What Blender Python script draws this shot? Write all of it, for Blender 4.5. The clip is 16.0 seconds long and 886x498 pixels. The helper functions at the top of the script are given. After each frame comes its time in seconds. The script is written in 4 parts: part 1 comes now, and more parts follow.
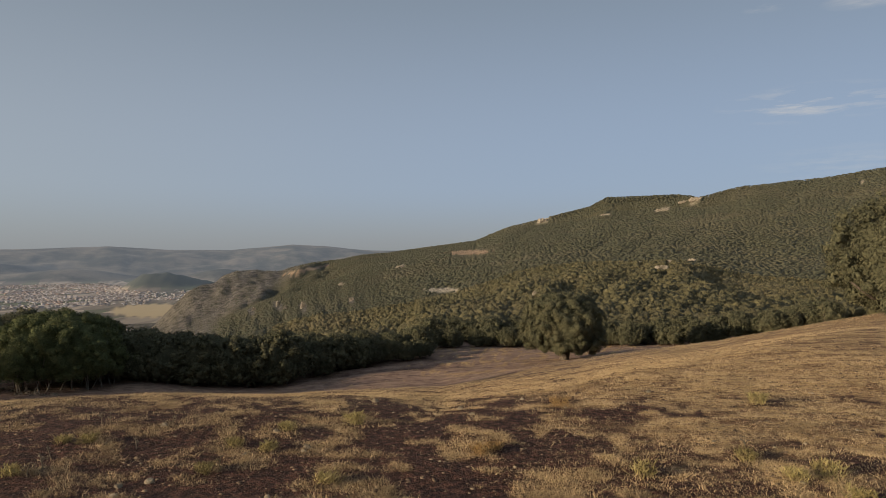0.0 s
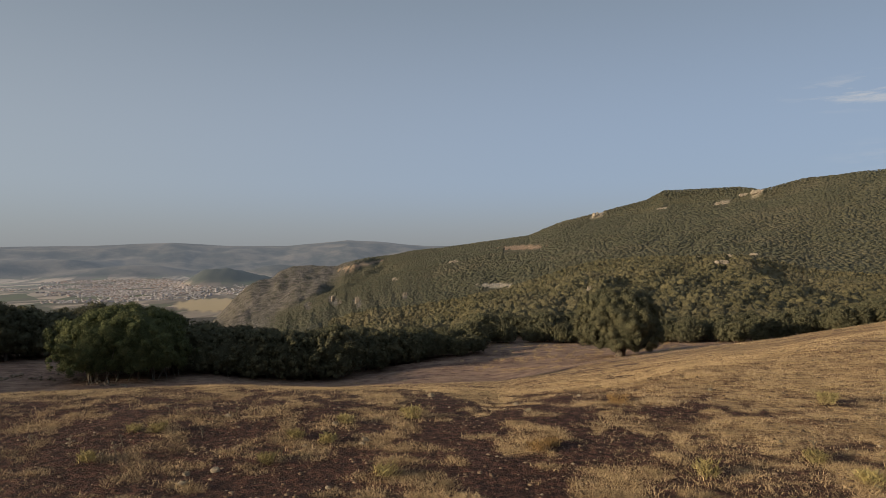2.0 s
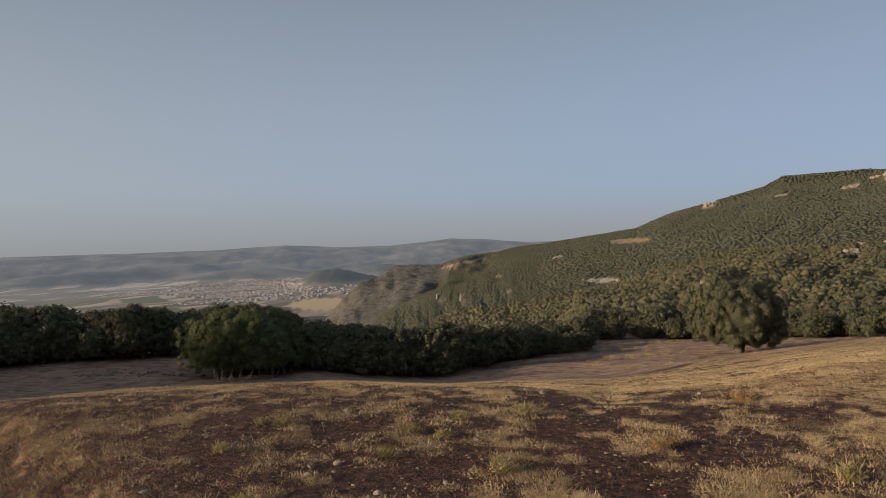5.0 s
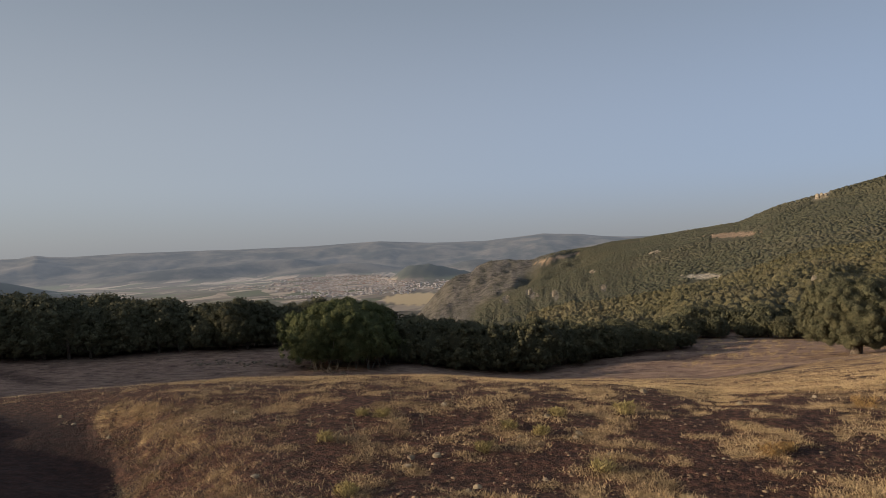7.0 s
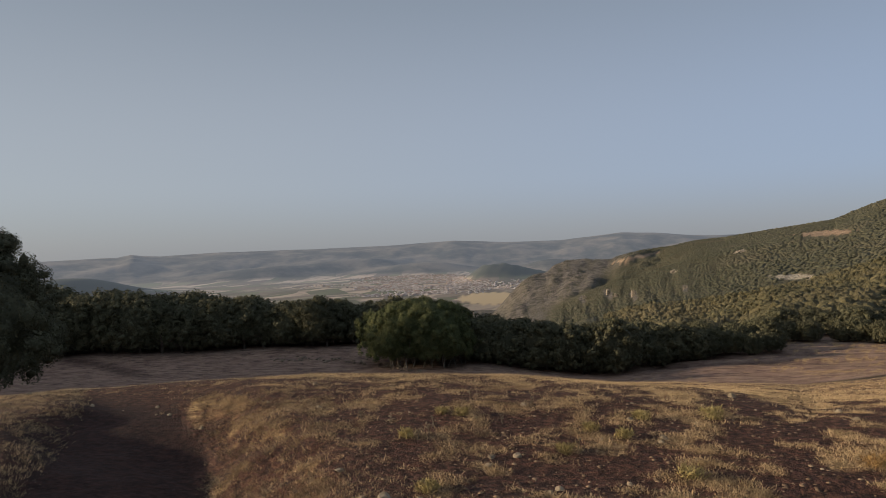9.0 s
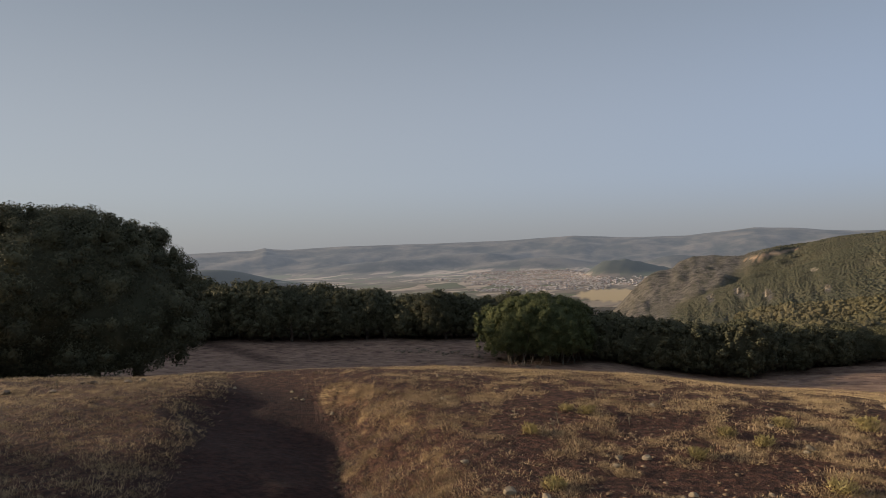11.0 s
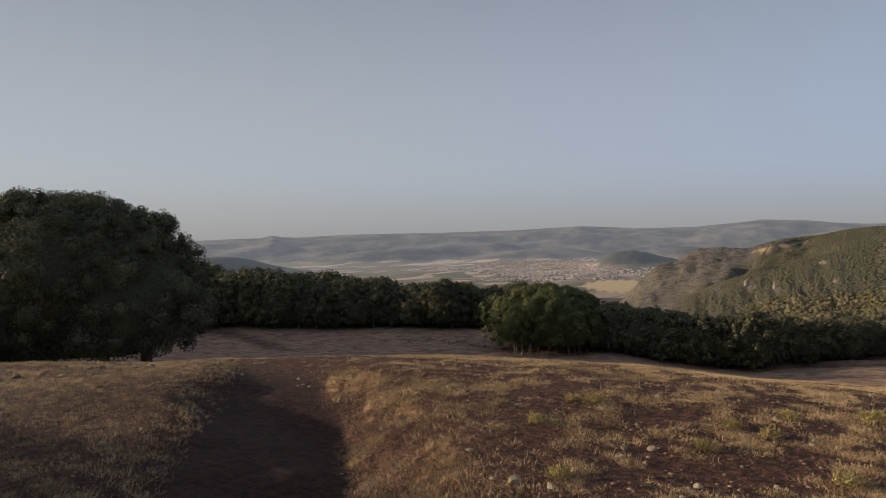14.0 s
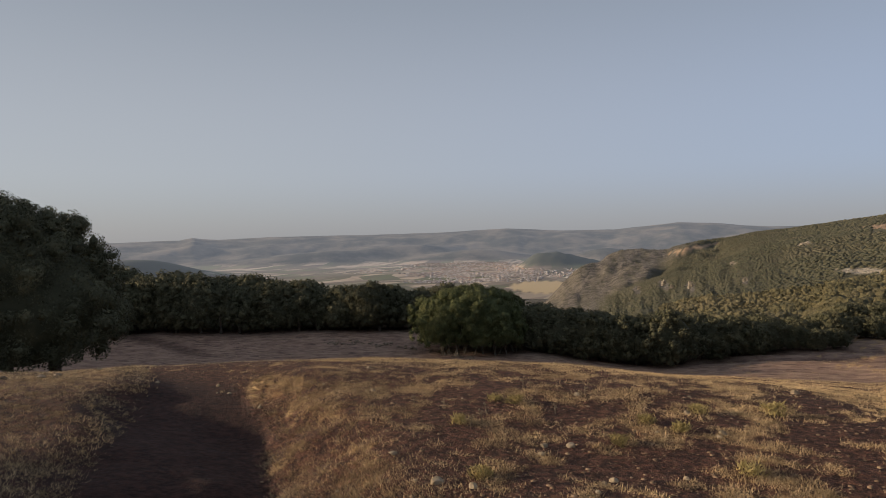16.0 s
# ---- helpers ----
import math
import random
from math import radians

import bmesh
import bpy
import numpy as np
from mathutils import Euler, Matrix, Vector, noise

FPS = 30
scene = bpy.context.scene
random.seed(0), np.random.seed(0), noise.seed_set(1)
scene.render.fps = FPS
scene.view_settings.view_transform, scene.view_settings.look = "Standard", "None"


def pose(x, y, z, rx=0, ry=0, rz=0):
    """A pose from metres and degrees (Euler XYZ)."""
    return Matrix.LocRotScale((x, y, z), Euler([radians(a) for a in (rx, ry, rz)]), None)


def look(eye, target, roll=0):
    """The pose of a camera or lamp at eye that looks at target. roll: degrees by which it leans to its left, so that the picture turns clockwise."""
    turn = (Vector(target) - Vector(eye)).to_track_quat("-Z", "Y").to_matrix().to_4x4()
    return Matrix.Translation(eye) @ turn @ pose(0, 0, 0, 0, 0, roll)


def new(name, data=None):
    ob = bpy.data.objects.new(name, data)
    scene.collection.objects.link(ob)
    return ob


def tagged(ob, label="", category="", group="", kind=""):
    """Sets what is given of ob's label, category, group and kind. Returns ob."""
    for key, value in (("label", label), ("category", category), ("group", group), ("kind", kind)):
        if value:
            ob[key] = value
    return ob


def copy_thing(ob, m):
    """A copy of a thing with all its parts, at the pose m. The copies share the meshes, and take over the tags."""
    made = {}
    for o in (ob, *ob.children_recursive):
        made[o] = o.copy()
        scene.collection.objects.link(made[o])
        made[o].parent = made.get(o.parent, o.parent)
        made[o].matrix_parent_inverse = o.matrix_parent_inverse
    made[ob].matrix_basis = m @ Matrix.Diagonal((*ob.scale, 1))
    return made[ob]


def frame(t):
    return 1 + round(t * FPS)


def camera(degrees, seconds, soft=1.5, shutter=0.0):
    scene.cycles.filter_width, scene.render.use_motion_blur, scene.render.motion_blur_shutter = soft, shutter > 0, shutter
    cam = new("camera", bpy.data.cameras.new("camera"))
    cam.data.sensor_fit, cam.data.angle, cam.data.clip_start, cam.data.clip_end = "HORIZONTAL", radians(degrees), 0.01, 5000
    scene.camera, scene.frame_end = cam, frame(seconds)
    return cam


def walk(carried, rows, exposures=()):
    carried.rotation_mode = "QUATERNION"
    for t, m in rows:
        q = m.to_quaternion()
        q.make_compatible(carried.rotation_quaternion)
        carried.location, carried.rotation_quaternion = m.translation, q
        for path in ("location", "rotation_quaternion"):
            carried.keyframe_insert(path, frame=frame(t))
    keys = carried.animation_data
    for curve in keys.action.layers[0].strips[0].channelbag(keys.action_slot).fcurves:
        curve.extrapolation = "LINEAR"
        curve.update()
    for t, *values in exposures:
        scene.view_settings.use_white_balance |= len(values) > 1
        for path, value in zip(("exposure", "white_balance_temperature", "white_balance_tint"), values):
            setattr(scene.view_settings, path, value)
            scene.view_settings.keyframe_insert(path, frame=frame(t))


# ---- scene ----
from math import atan, cos, degrees, sin, tan

# ---- camera: a person who turns on the spot, the camera at arm's length ----
cam = camera(66.4, 16.0, soft=0.5)
EYE, ARM = 1.65, 0.36
ROWS = [
    (0.0, 0.00, 0.18, -0.02),
    (0.5, 1.15, 0.04, -0.21),
    (1.0, 2.47, -0.17, 0.09),
    (1.5, 3.13, 0.01, -0.10),
    (2.0, 4.46, -0.22, 0.18),
    (2.5, 5.85, -0.47, 0.19),
    (3.0, 7.42, -0.44, 0.51),
    (3.5, 8.62, -0.39, 0.50),
    (4.0, 10.11, -0.47, 0.96),
    (6.5, 18.55, -0.23, 1.97),
    (7.0, 20.90, -0.48, 1.95),
    (7.5, 23.25, -0.61, 1.89),
    (8.0, 24.67, -0.59, 2.28),
    (10.5, 33.86, -0.16, 1.28),
    (11.0, 37.20, -0.42, 1.78),
    (11.5, 40.28, -0.78, 2.18),
    (12.0, 42.70, -0.90, 1.99),
    (12.5, 43.63, -0.98, 1.35),
    (13.0, 42.52, -1.11, 1.23),
    (13.5, 40.03, -1.29, 1.39),
    (14.0, 37.80, -1.32, 1.23),
    (14.5, 35.80, -1.23, 1.14),
    (15.0, 34.39, -1.32, 1.06),
    (15.5, 33.10, -1.41, 1.32),
    (16.0, 31.68, -1.27, 1.23),
]
walk(cam, [(t, pose(-ARM * sin(radians(yaw)), ARM * cos(radians(yaw)) - ARM, EYE, 90 + pitch, roll, yaw)) for t, yaw, pitch, roll in ROWS],
     exposures=[(0.0, 0.38, 6540, 7.5), (4.0, 0.40, 6480, 8.0), (7.0, 0.45, 6460, 10), (10.6, 0.47, 6480, 10), (12.0, 0.5, 6700, 12), (14.0, 0.54, 6680, 12), (16.0, 0.56, 6680, 12)])

# ---- sky and sun ----
SUN_AZ, SUN_EL = 116.0, 11.0          # degrees to the left of the first view, and above the horizon


def toward(az, el=0.0):
    a, e = radians(az), radians(el)
    return Vector((-sin(a) * cos(e), cos(a) * cos(e), sin(e)))


sun = new("sun", bpy.data.lights.new("sun", "SUN"))
sun.data.energy, sun.data.angle, sun.data.color = 5.0, radians(0.6), (1.0, 0.80, 0.56)
sun.matrix_world = look(toward(SUN_AZ, SUN_EL) * 100, (0, 0, 0))

world = bpy.data.worlds.new("sky")
scene.world = world
world.use_nodes = True
wt = world.node_tree
wt.nodes.clear()


def wnode(kind, **settings):
    n = wt.nodes.new(kind)
    for key, value in settings.items():
        n.inputs[key].default_value = value
    return n


sky = wt.nodes.new("ShaderNodeTexSky")
sky.sky_type, sky.sun_disc = "NISHITA", False
sky.sun_elevation, sky.sun_rotation = radians(SUN_EL + 6), radians(-SUN_AZ)
sky.altitude, sky.air_density, sky.dust_density, sky.ozone_density = 900, 1.0, 1.6, 1.5
# a thin bank of fair-weather cloud low over the mountain
coords = wnode("ShaderNodeTexCoord")
stretch = wnode("ShaderNodeMapping")
stretch.inputs["Scale"].default_value = (7.0, 7.0, 46.0)
wisps = wnode("ShaderNodeTexNoise", Scale=1.6, Detail=9.0, Roughness=0.62)
wt.links.new(coords.outputs["Generated"], stretch.inputs["Vector"])
wt.links.new(stretch.outputs["Vector"], wisps.inputs["Vector"])
cover = wnode("ShaderNodeMapRange")
cover.inputs["From Min"].default_value, cover.inputs["From Max"].default_value = 0.46, 0.70
wt.links.new(wisps.outputs["Fac"], cover.inputs["Value"])
total = None
for az, el, wide, strong in ((-28.6, 10.9, 0.12, 0.95), (-32.6, 17.6, 0.06, 0.5), (-31.0, 6.4, 0.12, 0.28), (-25.5, 18.0, 0.03, 0.4)):
    centre = toward(az, el)
    d = wnode("ShaderNodeVectorMath")
    d.operation = "SUBTRACT"
    wt.links.new(coords.outputs["Generated"], d.inputs[0])
    d.inputs[1].default_value = centre
    flat = wnode("ShaderNodeVectorMath")
    flat.operation = "MULTIPLY"
    flat.inputs[1].default_value = (1.0, 1.0, 4.5)
    wt.links.new(d.outputs[0], flat.inputs[0])
    far = wnode("ShaderNodeVectorMath")
    far.operation = "LENGTH"
    wt.links.new(flat.outputs[0], far.inputs[0])
    near = wnode("ShaderNodeMapRange")
    near.inputs["From Min"].default_value, near.inputs["From Max"].default_value = wide, wide * 0.25
    near.inputs["To Max"].default_value = strong
    wt.links.new(far.outputs["Value"], near.inputs["Value"])
    if total is None:
        total = near.outputs[0]
    else:
        s = wnode("ShaderNodeMath")
        s.operation = "MAXIMUM"
        wt.links.new(total, s.inputs[0])
        wt.links.new(near.outputs[0], s.inputs[1])
        total = s.outputs[0]
both = wnode("ShaderNodeMath")
both.operation = "MULTIPLY"
wt.links.new(total, both.inputs[0])
wt.links.new(cover.outputs[0], both.inputs[1])


def blend(fac, a, b):
    n = wt.nodes.new("ShaderNodeMix")
    n.data_type = "RGBA"
    for socket, value in ((n.inputs[0], fac), (n.inputs[6], a), (n.inputs[7], b)):
        if isinstance(value, bpy.types.NodeSocket):
            wt.links.new(value, socket)
        else:
            socket.default_value = value
    return n.outputs[2]


def rising(value, low, high):
    n = wt.nodes.new("ShaderNodeMapRange")
    n.interpolation_type = "SMOOTHSTEP"
    n.inputs["From Min"].default_value, n.inputs["From Max"].default_value = low, high
    wt.links.new(value, n.inputs["Value"])
    return n.outputs[0]


# summer haze: greyer and brighter towards the sun and the horizon, bluer away from it
split = wt.nodes.new("ShaderNodeSeparateXYZ")
wt.links.new(coords.outputs["Generated"], split.inputs[0])
sunward = wt.nodes.new("ShaderNodeVectorMath")
sunward.operation = "DOT_PRODUCT"
sunward.inputs[1].default_value = toward(SUN_AZ)
wt.links.new(coords.outputs["Generated"], sunward.inputs[0])
haze = blend(rising(sunward.outputs["Value"], -0.95, 0.70), (0.240, 0.300, 0.414, 1), (0.288, 0.312, 0.345, 1))
haze = blend(rising(split.outputs["Z"], 0.12, 0.5), haze, (0.160, 0.192, 0.232, 1))
haze = blend(rising(split.outputs["Z"], 0.10, -0.02), haze, (0.222, 0.234, 0.252, 1))
haze = blend(rising(split.outputs["Z"], 0.42, 0.8), haze, (0.260, 0.320, 0.410, 1))
glow = wt.nodes.new("ShaderNodeVectorMath")
glow.operation = "DOT_PRODUCT"
glow.inputs[1].default_value = toward(SUN_AZ, SUN_EL)
wt.links.new(coords.outputs["Generated"], glow.inputs[0])
haze = blend(rising(glow.outputs["Value"], 0.80, 1.0), haze, (1.05, 0.86, 0.66, 1))
pale = wt.nodes.new("ShaderNodeVectorMath")
pale.operation = "SCALE"
pale.inputs["Scale"].default_value = 0.062
wt.links.new(sky.outputs[0], pale.inputs[0])
haze_glow = blend(0.85, pale.outputs[0], haze)
mixed = blend(both.outputs[0], haze_glow, (0.47, 0.45, 0.435, 1))
back = wnode("ShaderNodeBackground", Strength=1.0)
wout = wnode("ShaderNodeOutputWorld")
wt.links.new(mixed, back.inputs["Color"])
wt.links.new(back.outputs[0], wout.inputs["Surface"])


# ---- materials ----
class Nodes:
    """A small builder of node materials."""

    def __init__(self, name):
        self.mat = bpy.data.materials.new(name)
        self.mat.use_nodes = True
        self.tree = self.mat.node_tree
        self.bsdf = self.tree.nodes["Principled BSDF"]
        self.bsdf.inputs["Specular IOR Level"].default_value = 0.2
        self.geo = self.tree.nodes.new("ShaderNodeNewGeometry")
        self.pos = self.geo.outputs["Position"]

    def link(self, a, b):
        self.tree.links.new(a, b)

    def put(self, socket, value):
        if isinstance(value, bpy.types.NodeSocket):
            self.link(value, socket)
        elif isinstance(value, (tuple, list)) and len(value) == 3 and socket.type == "RGBA":
            socket.default_value = (*value, 1)
        else:
            socket.default_value = value

    def noise(self, scale, detail=4.0, rough=0.55, stretch=None, vector=None):
        n = self.tree.nodes.new("ShaderNodeTexNoise")
        n.inputs["Scale"].default_value, n.inputs["Detail"].default_value, n.inputs["Roughness"].default_value = scale, detail, rough
        v = vector or self.pos
        if stretch:
            m = self.tree.nodes.new("ShaderNodeMapping")
            m.inputs["Scale"].default_value = stretch
            self.link(v, m.inputs["Vector"])
            v = m.outputs[0]
        self.link(v, n.inputs["Vector"])
        return n.outputs["Fac"]

    def ramp(self, value, low, high, to=(0.0, 1.0)):
        n = self.tree.nodes.new("ShaderNodeMapRange")
        n.interpolation_type = "SMOOTHSTEP"
        n.inputs["From Min"].default_value, n.inputs["From Max"].default_value = low, high
        n.inputs["To Min"].default_value, n.inputs["To Max"].default_value = to
        self.link(value, n.inputs["Value"])
        return n.outputs[0]

    def mix(self, fac, a, b):
        n = self.tree.nodes.new("ShaderNodeMix")
        n.data_type = "RGBA"
        self.put(n.inputs[0], fac)
        self.put(n.inputs[6], a)
        self.put(n.inputs[7], b)
        return n.outputs[2]

    def math(self, op, a, b):
        n = self.tree.nodes.new("ShaderNodeMath")
        n.operation = op
        self.put(n.inputs[0], a)
        self.put(n.inputs[1], b)
        return n.outputs[0]

    def attribute(self, name):
        n = self.tree.nodes.new("ShaderNodeAttribute")
        n.attribute_name = name
        return n.outputs["Fac"]

    def bump(self, height, distance, strength=1.0):
        n = self.tree.nodes.new("ShaderNodeBump")
        n.inputs["Distance"].default_value, n.inputs["Strength"].default_value = distance, strength
        self.link(height, n.inputs["Height"])
        self.link(n.outputs[0], self.bsdf.inputs["Normal"])

    def done(self, colour, rough=0.9):
        self.put(self.bsdf.inputs["Base Color"], colour)
        self.put(self.bsdf.inputs["Roughness"], rough)
        return self.mat


def ground_material():
    n = Nodes("dry_meadow")
    coarse, mid, fine = n.noise(0.11, 5), n.noise(0.9, 6, 0.6), n.noise(14, 5, 0.65)
    streak = n.noise(0.55, 5, 0.6, (0.55, 1.6, 1))
    soil = n.mix(n.ramp(fine, 0.38, 0.64), (0.026, 0.0115, 0.0078), (0.104, 0.048, 0.031))
    soil = n.mix(n.attribute("dusty"), soil, n.mix(n.ramp(mid, 0.35, 0.65), (0.170, 0.104, 0.077), (0.275, 0.180, 0.134)))
    mottle = n.noise(1.1, 7, 0.75, (0.5, 1.7, 1))
    soil = n.mix(n.math("MULTIPLY", n.attribute("dusty"), n.ramp(mottle, 0.46, 0.41, (0.0, 0.75))), soil, (0.062, 0.037, 0.028))
    soil = n.mix(n.math("MULTIPLY", n.attribute("dusty"), n.ramp(mottle, 0.54, 0.60, (0.0, 0.6))), soil, (0.33, 0.235, 0.160))
    straw = n.mix(n.ramp(mid, 0.3, 0.7), (0.41, 0.265, 0.122), (0.63, 0.435, 0.212))
    litter = n.noise(30, 4, 0.7, (0.6, 1.3, 1))
    straw = n.mix(n.ramp(fine, 0.42, 0.68), straw, (0.19, 0.122, 0.068))
    straw = n.mix(n.ramp(litter, 0.50, 0.66), straw, (0.15, 0.088, 0.050))
    soil = n.mix(n.ramp(litter, 0.60, 0.72), soil, (0.20, 0.13, 0.075))
    # tufts and the bare earth between them
    clump = n.noise(2.7, 6, 0.72, (0.6, 1.5, 1))
    straw = n.mix(n.ramp(clump, 0.49, 0.56), straw, n.mix(n.ramp(fine, 0.35, 0.65), (0.125, 0.066, 0.034), (0.23, 0.135, 0.070)))
    grassy = n.math("ADD", n.math("MULTIPLY", streak, 0.62), n.math("MULTIPLY", coarse, 0.38))
    cover = n.math("ADD", n.ramp(grassy, 0.45, 0.55, (0.0, 0.55)), n.attribute("straw"))
    cover = n.math("SUBTRACT", cover, n.attribute("bare"))
    cover = n.math("MULTIPLY", n.ramp(cover, 0.0, 1.0), n.ramp(fine, 0.25, 0.55, (0.35, 1.0)))
    # track soil, set darker than the earth itself to carry the shade there
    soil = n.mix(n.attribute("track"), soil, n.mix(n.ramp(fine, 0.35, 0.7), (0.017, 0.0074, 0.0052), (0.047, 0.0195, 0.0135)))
    grit = n.math("MULTIPLY", n.math("ADD", fine, n.noise(45, 4)), n.ramp(n.attribute("track"), 0.2, 0.9, (1.0, 0.25)))
    lumps = n.math("MULTIPLY", n.noise(5, 5, 0.65), n.ramp(n.attribute("track"), 0.2, 0.9, (2.0, 0.5)))
    n.bump(n.math("ADD", lumps, grit), 0.045, 1.0)
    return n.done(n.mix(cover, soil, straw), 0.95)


def slope_material():
    n = Nodes("wooded_slope_soil")
    mid, fine = n.noise(0.05, 6, 0.6), n.noise(0.5, 6, 0.65)
    scrub = n.mix(n.ramp(fine, 0.35, 0.65), (0.060, 0.057, 0.034), (0.092, 0.084, 0.049))
    field = n.mix(n.ramp(mid, 0.35, 0.65), (0.24, 0.160, 0.105), (0.33, 0.235, 0.155))
    rock = n.mix(n.ramp(n.noise(0.1, 8, 0.78), 0.44, 0.56), (0.060, 0.055, 0.049), (0.140, 0.120, 0.104))
    red = n.mix(n.ramp(fine, 0.35, 0.65), (0.22, 0.10, 0.055), (0.33, 0.17, 0.095))
    c = n.mix(n.attribute("rock"), scrub, rock)
    c = n.mix(n.attribute("pale"), c, n.mix(n.ramp(fine, 0.35, 0.65), (0.26, 0.21, 0.15), (0.46, 0.40, 0.31)))
    c = n.mix(n.attribute("field"), c, field)
    c = n.mix(n.attribute("red"), c, red)
    n.bump(n.math("ADD", fine, n.math("MULTIPLY", n.noise(0.06, 6, 0.7), 5.0)), 1.6, 1.0)
    return n.done(c, 0.95)


def valley_material():
    n = Nodes("far_valley")
    v = n.tree.nodes.new("ShaderNodeTexVoronoi")
    v.inputs["Scale"].default_value, v.inputs["Randomness"].default_value = 0.011, 0.9
    m = n.tree.nodes.new("ShaderNodeMapping")
    m.inputs["Scale"].default_value, m.inputs["Rotation"].default_value = (1.0, 0.55, 0.0), (0, 0, 0.4)
    n.link(n.pos, m.inputs["Vector"])
    n.link(m.outputs[0], v.inputs["Vector"])
    pick = n.tree.nodes.new("ShaderNodeSeparateColor")
    n.link(v.outputs["Color"], pick.inputs[0])
    plain = n.mix(n.ramp(pick.outputs[0], 0.25, 0.8), (0.125, 0.103, 0.085), (0.35, 0.280, 0.215))
    plain = n.mix(n.ramp(pick.outputs[1], 0.62, 0.75), plain, (0.12, 0.125, 0.078))
    plain = n.mix(n.ramp(n.noise(0.012, 5, 0.6, (1.0, 0.3, 1.0)), 0.45, 0.62), plain, (0.11, 0.100, 0.078))
    hill = n.mix(n.ramp(n.noise(0.005, 5, 0.6), 0.35, 0.7), (0.030, 0.033, 0.031), (0.125, 0.106, 0.086))
    hill = n.mix(n.attribute("wood"), hill, (0.050, 0.055, 0.046))
    c = n.mix(n.attribute("hill"), plain, hill)
    c = n.mix(n.attribute("field"), c, (0.42, 0.32, 0.19))
    n.bump(n.noise(0.03, 5), 2.0, 0.5)
    # haze put into emission: far land glows for the lit air before it
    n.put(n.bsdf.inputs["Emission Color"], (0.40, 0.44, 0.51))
    n.put(n.bsdf.inputs["Emission Strength"], n.math("MULTIPLY", n.attribute("haze_glow"), 0.175))
    return n.done(c, 0.95)


def leaf_material(name, dark, light, yellow):
    n = Nodes(name)
    isl = n.geo.outputs["Random Per Island"]
    c = n.mix(isl, dark, light)
    c = n.mix(n.ramp(n.noise(0.8, 3), 0.5, 0.75), c, yellow)
    info = n.tree.nodes.new("ShaderNodeObjectInfo")
    c = n.mix(n.math("MULTIPLY", info.outputs["Random"], 0.35), c, dark)
    n.put(n.bsdf.inputs["Specular IOR Level"], 0.12)
    n.done(c, 0.75)
    through_leaf = n.tree.nodes.new("ShaderNodeBsdfTranslucent")
    n.link(c, through_leaf.inputs["Color"])
    both_sides = n.tree.nodes.new("ShaderNodeMixShader")
    both_sides.inputs[0].default_value = 0.12
    n.link(n.bsdf.outputs[0], both_sides.inputs[1])
    n.link(through_leaf.outputs[0], both_sides.inputs[2])
    n.link(both_sides.outputs[0], n.tree.nodes["Material Output"].inputs["Surface"])
    return n.mat


def wood_canopy_material(name, grain, relief, green, light, pale):
    n = Nodes(name)
    isl = n.geo.outputs["Random Per Island"]
    c = n.mix(isl, green, light)
    c = n.mix(n.ramp(n.noise(0.9, 5, 0.7), 0.42, 0.66), c, tuple(0.9 * k for k in green))
    c = n.mix(n.ramp(n.noise(0.012, 3), 0.45, 0.7), c, pale)
    n.bump(n.noise(grain, 6, 0.7), relief, 1.0)
    return n.done(c, 0.8)


def plain_material(name, a, b, scale, rough=0.9, bump=0.02, island=False):
    n = Nodes(name)
    f = n.noise(scale, 5, 0.6)
    c = n.mix(n.ramp(f, 0.35, 0.65), a, b)
    if island:
        c = n.mix(n.geo.outputs["Random Per Island"], a, b)
        c = n.mix(n.ramp(f, 0.4, 0.75), c, tuple(0.6 * k for k in a))
    n.bump(n.noise(scale * 3, 5), bump, 0.8)
    return n.done(c, rough)


def house_material():
    n = Nodes("limewashed_walls")
    isl = n.geo.outputs["Random Per Island"]
    c = n.mix(n.ramp(isl, 0.3, 0.9), (0.22, 0.19, 0.18), (0.40, 0.38, 0.38))
    c = n.mix(n.ramp(isl, 0.12, 0.0), c, (0.33, 0.20, 0.15))
    c = n.mix(n.ramp(n.noise(0.3, 3), 0.45, 0.75), c, (0.31, 0.27, 0.245))
    return n.done(c, 0.9)


GROUND, SLOPE, VALLEY = ground_material(), slope_material(), valley_material()
OAK = leaf_material("holm_oak_leaves", (0.056, 0.055, 0.034), (0.120, 0.116, 0.066), (0.150, 0.137, 0.077))
THICKET = leaf_material("thicket_leaves", (0.052, 0.060, 0.026), (0.115, 0.126, 0.052), (0.145, 0.146, 0.062))
CANOPY = wood_canopy_material("oak_wood_canopy", 2.6, 0.5, (0.072, 0.066, 0.034), (0.140, 0.120, 0.060), (0.132, 0.110, 0.060))
# the same oak wood, its base colours greyed for the haze before it
HAZY_CANOPY = wood_canopy_material("hazy_wood_canopy", 0.4, 0.3, (0.054, 0.054, 0.034), (0.075, 0.072, 0.045), (0.078, 0.071, 0.046))
BARK = plain_material("oak_bark", (0.045, 0.034, 0.026), (0.13, 0.105, 0.085), 6, 0.95, 0.04)
PALE_BARK = plain_material("pale_bark", (0.10, 0.085, 0.068), (0.20, 0.175, 0.145), 6, 0.95, 0.03)
STRAW = plain_material("dry_grass", (0.24, 0.168, 0.095), (0.60, 0.440, 0.250), 2.0, 0.8, 0.0, True)
WEED = plain_material("yellow_weed", (0.19, 0.15, 0.06), (0.42, 0.34, 0.14), 3.0, 0.8, 0.0, True)
RUST = plain_material("rusty_weed", (0.22, 0.125, 0.05), (0.38, 0.25, 0.10), 3.0, 0.8, 0.0, True)
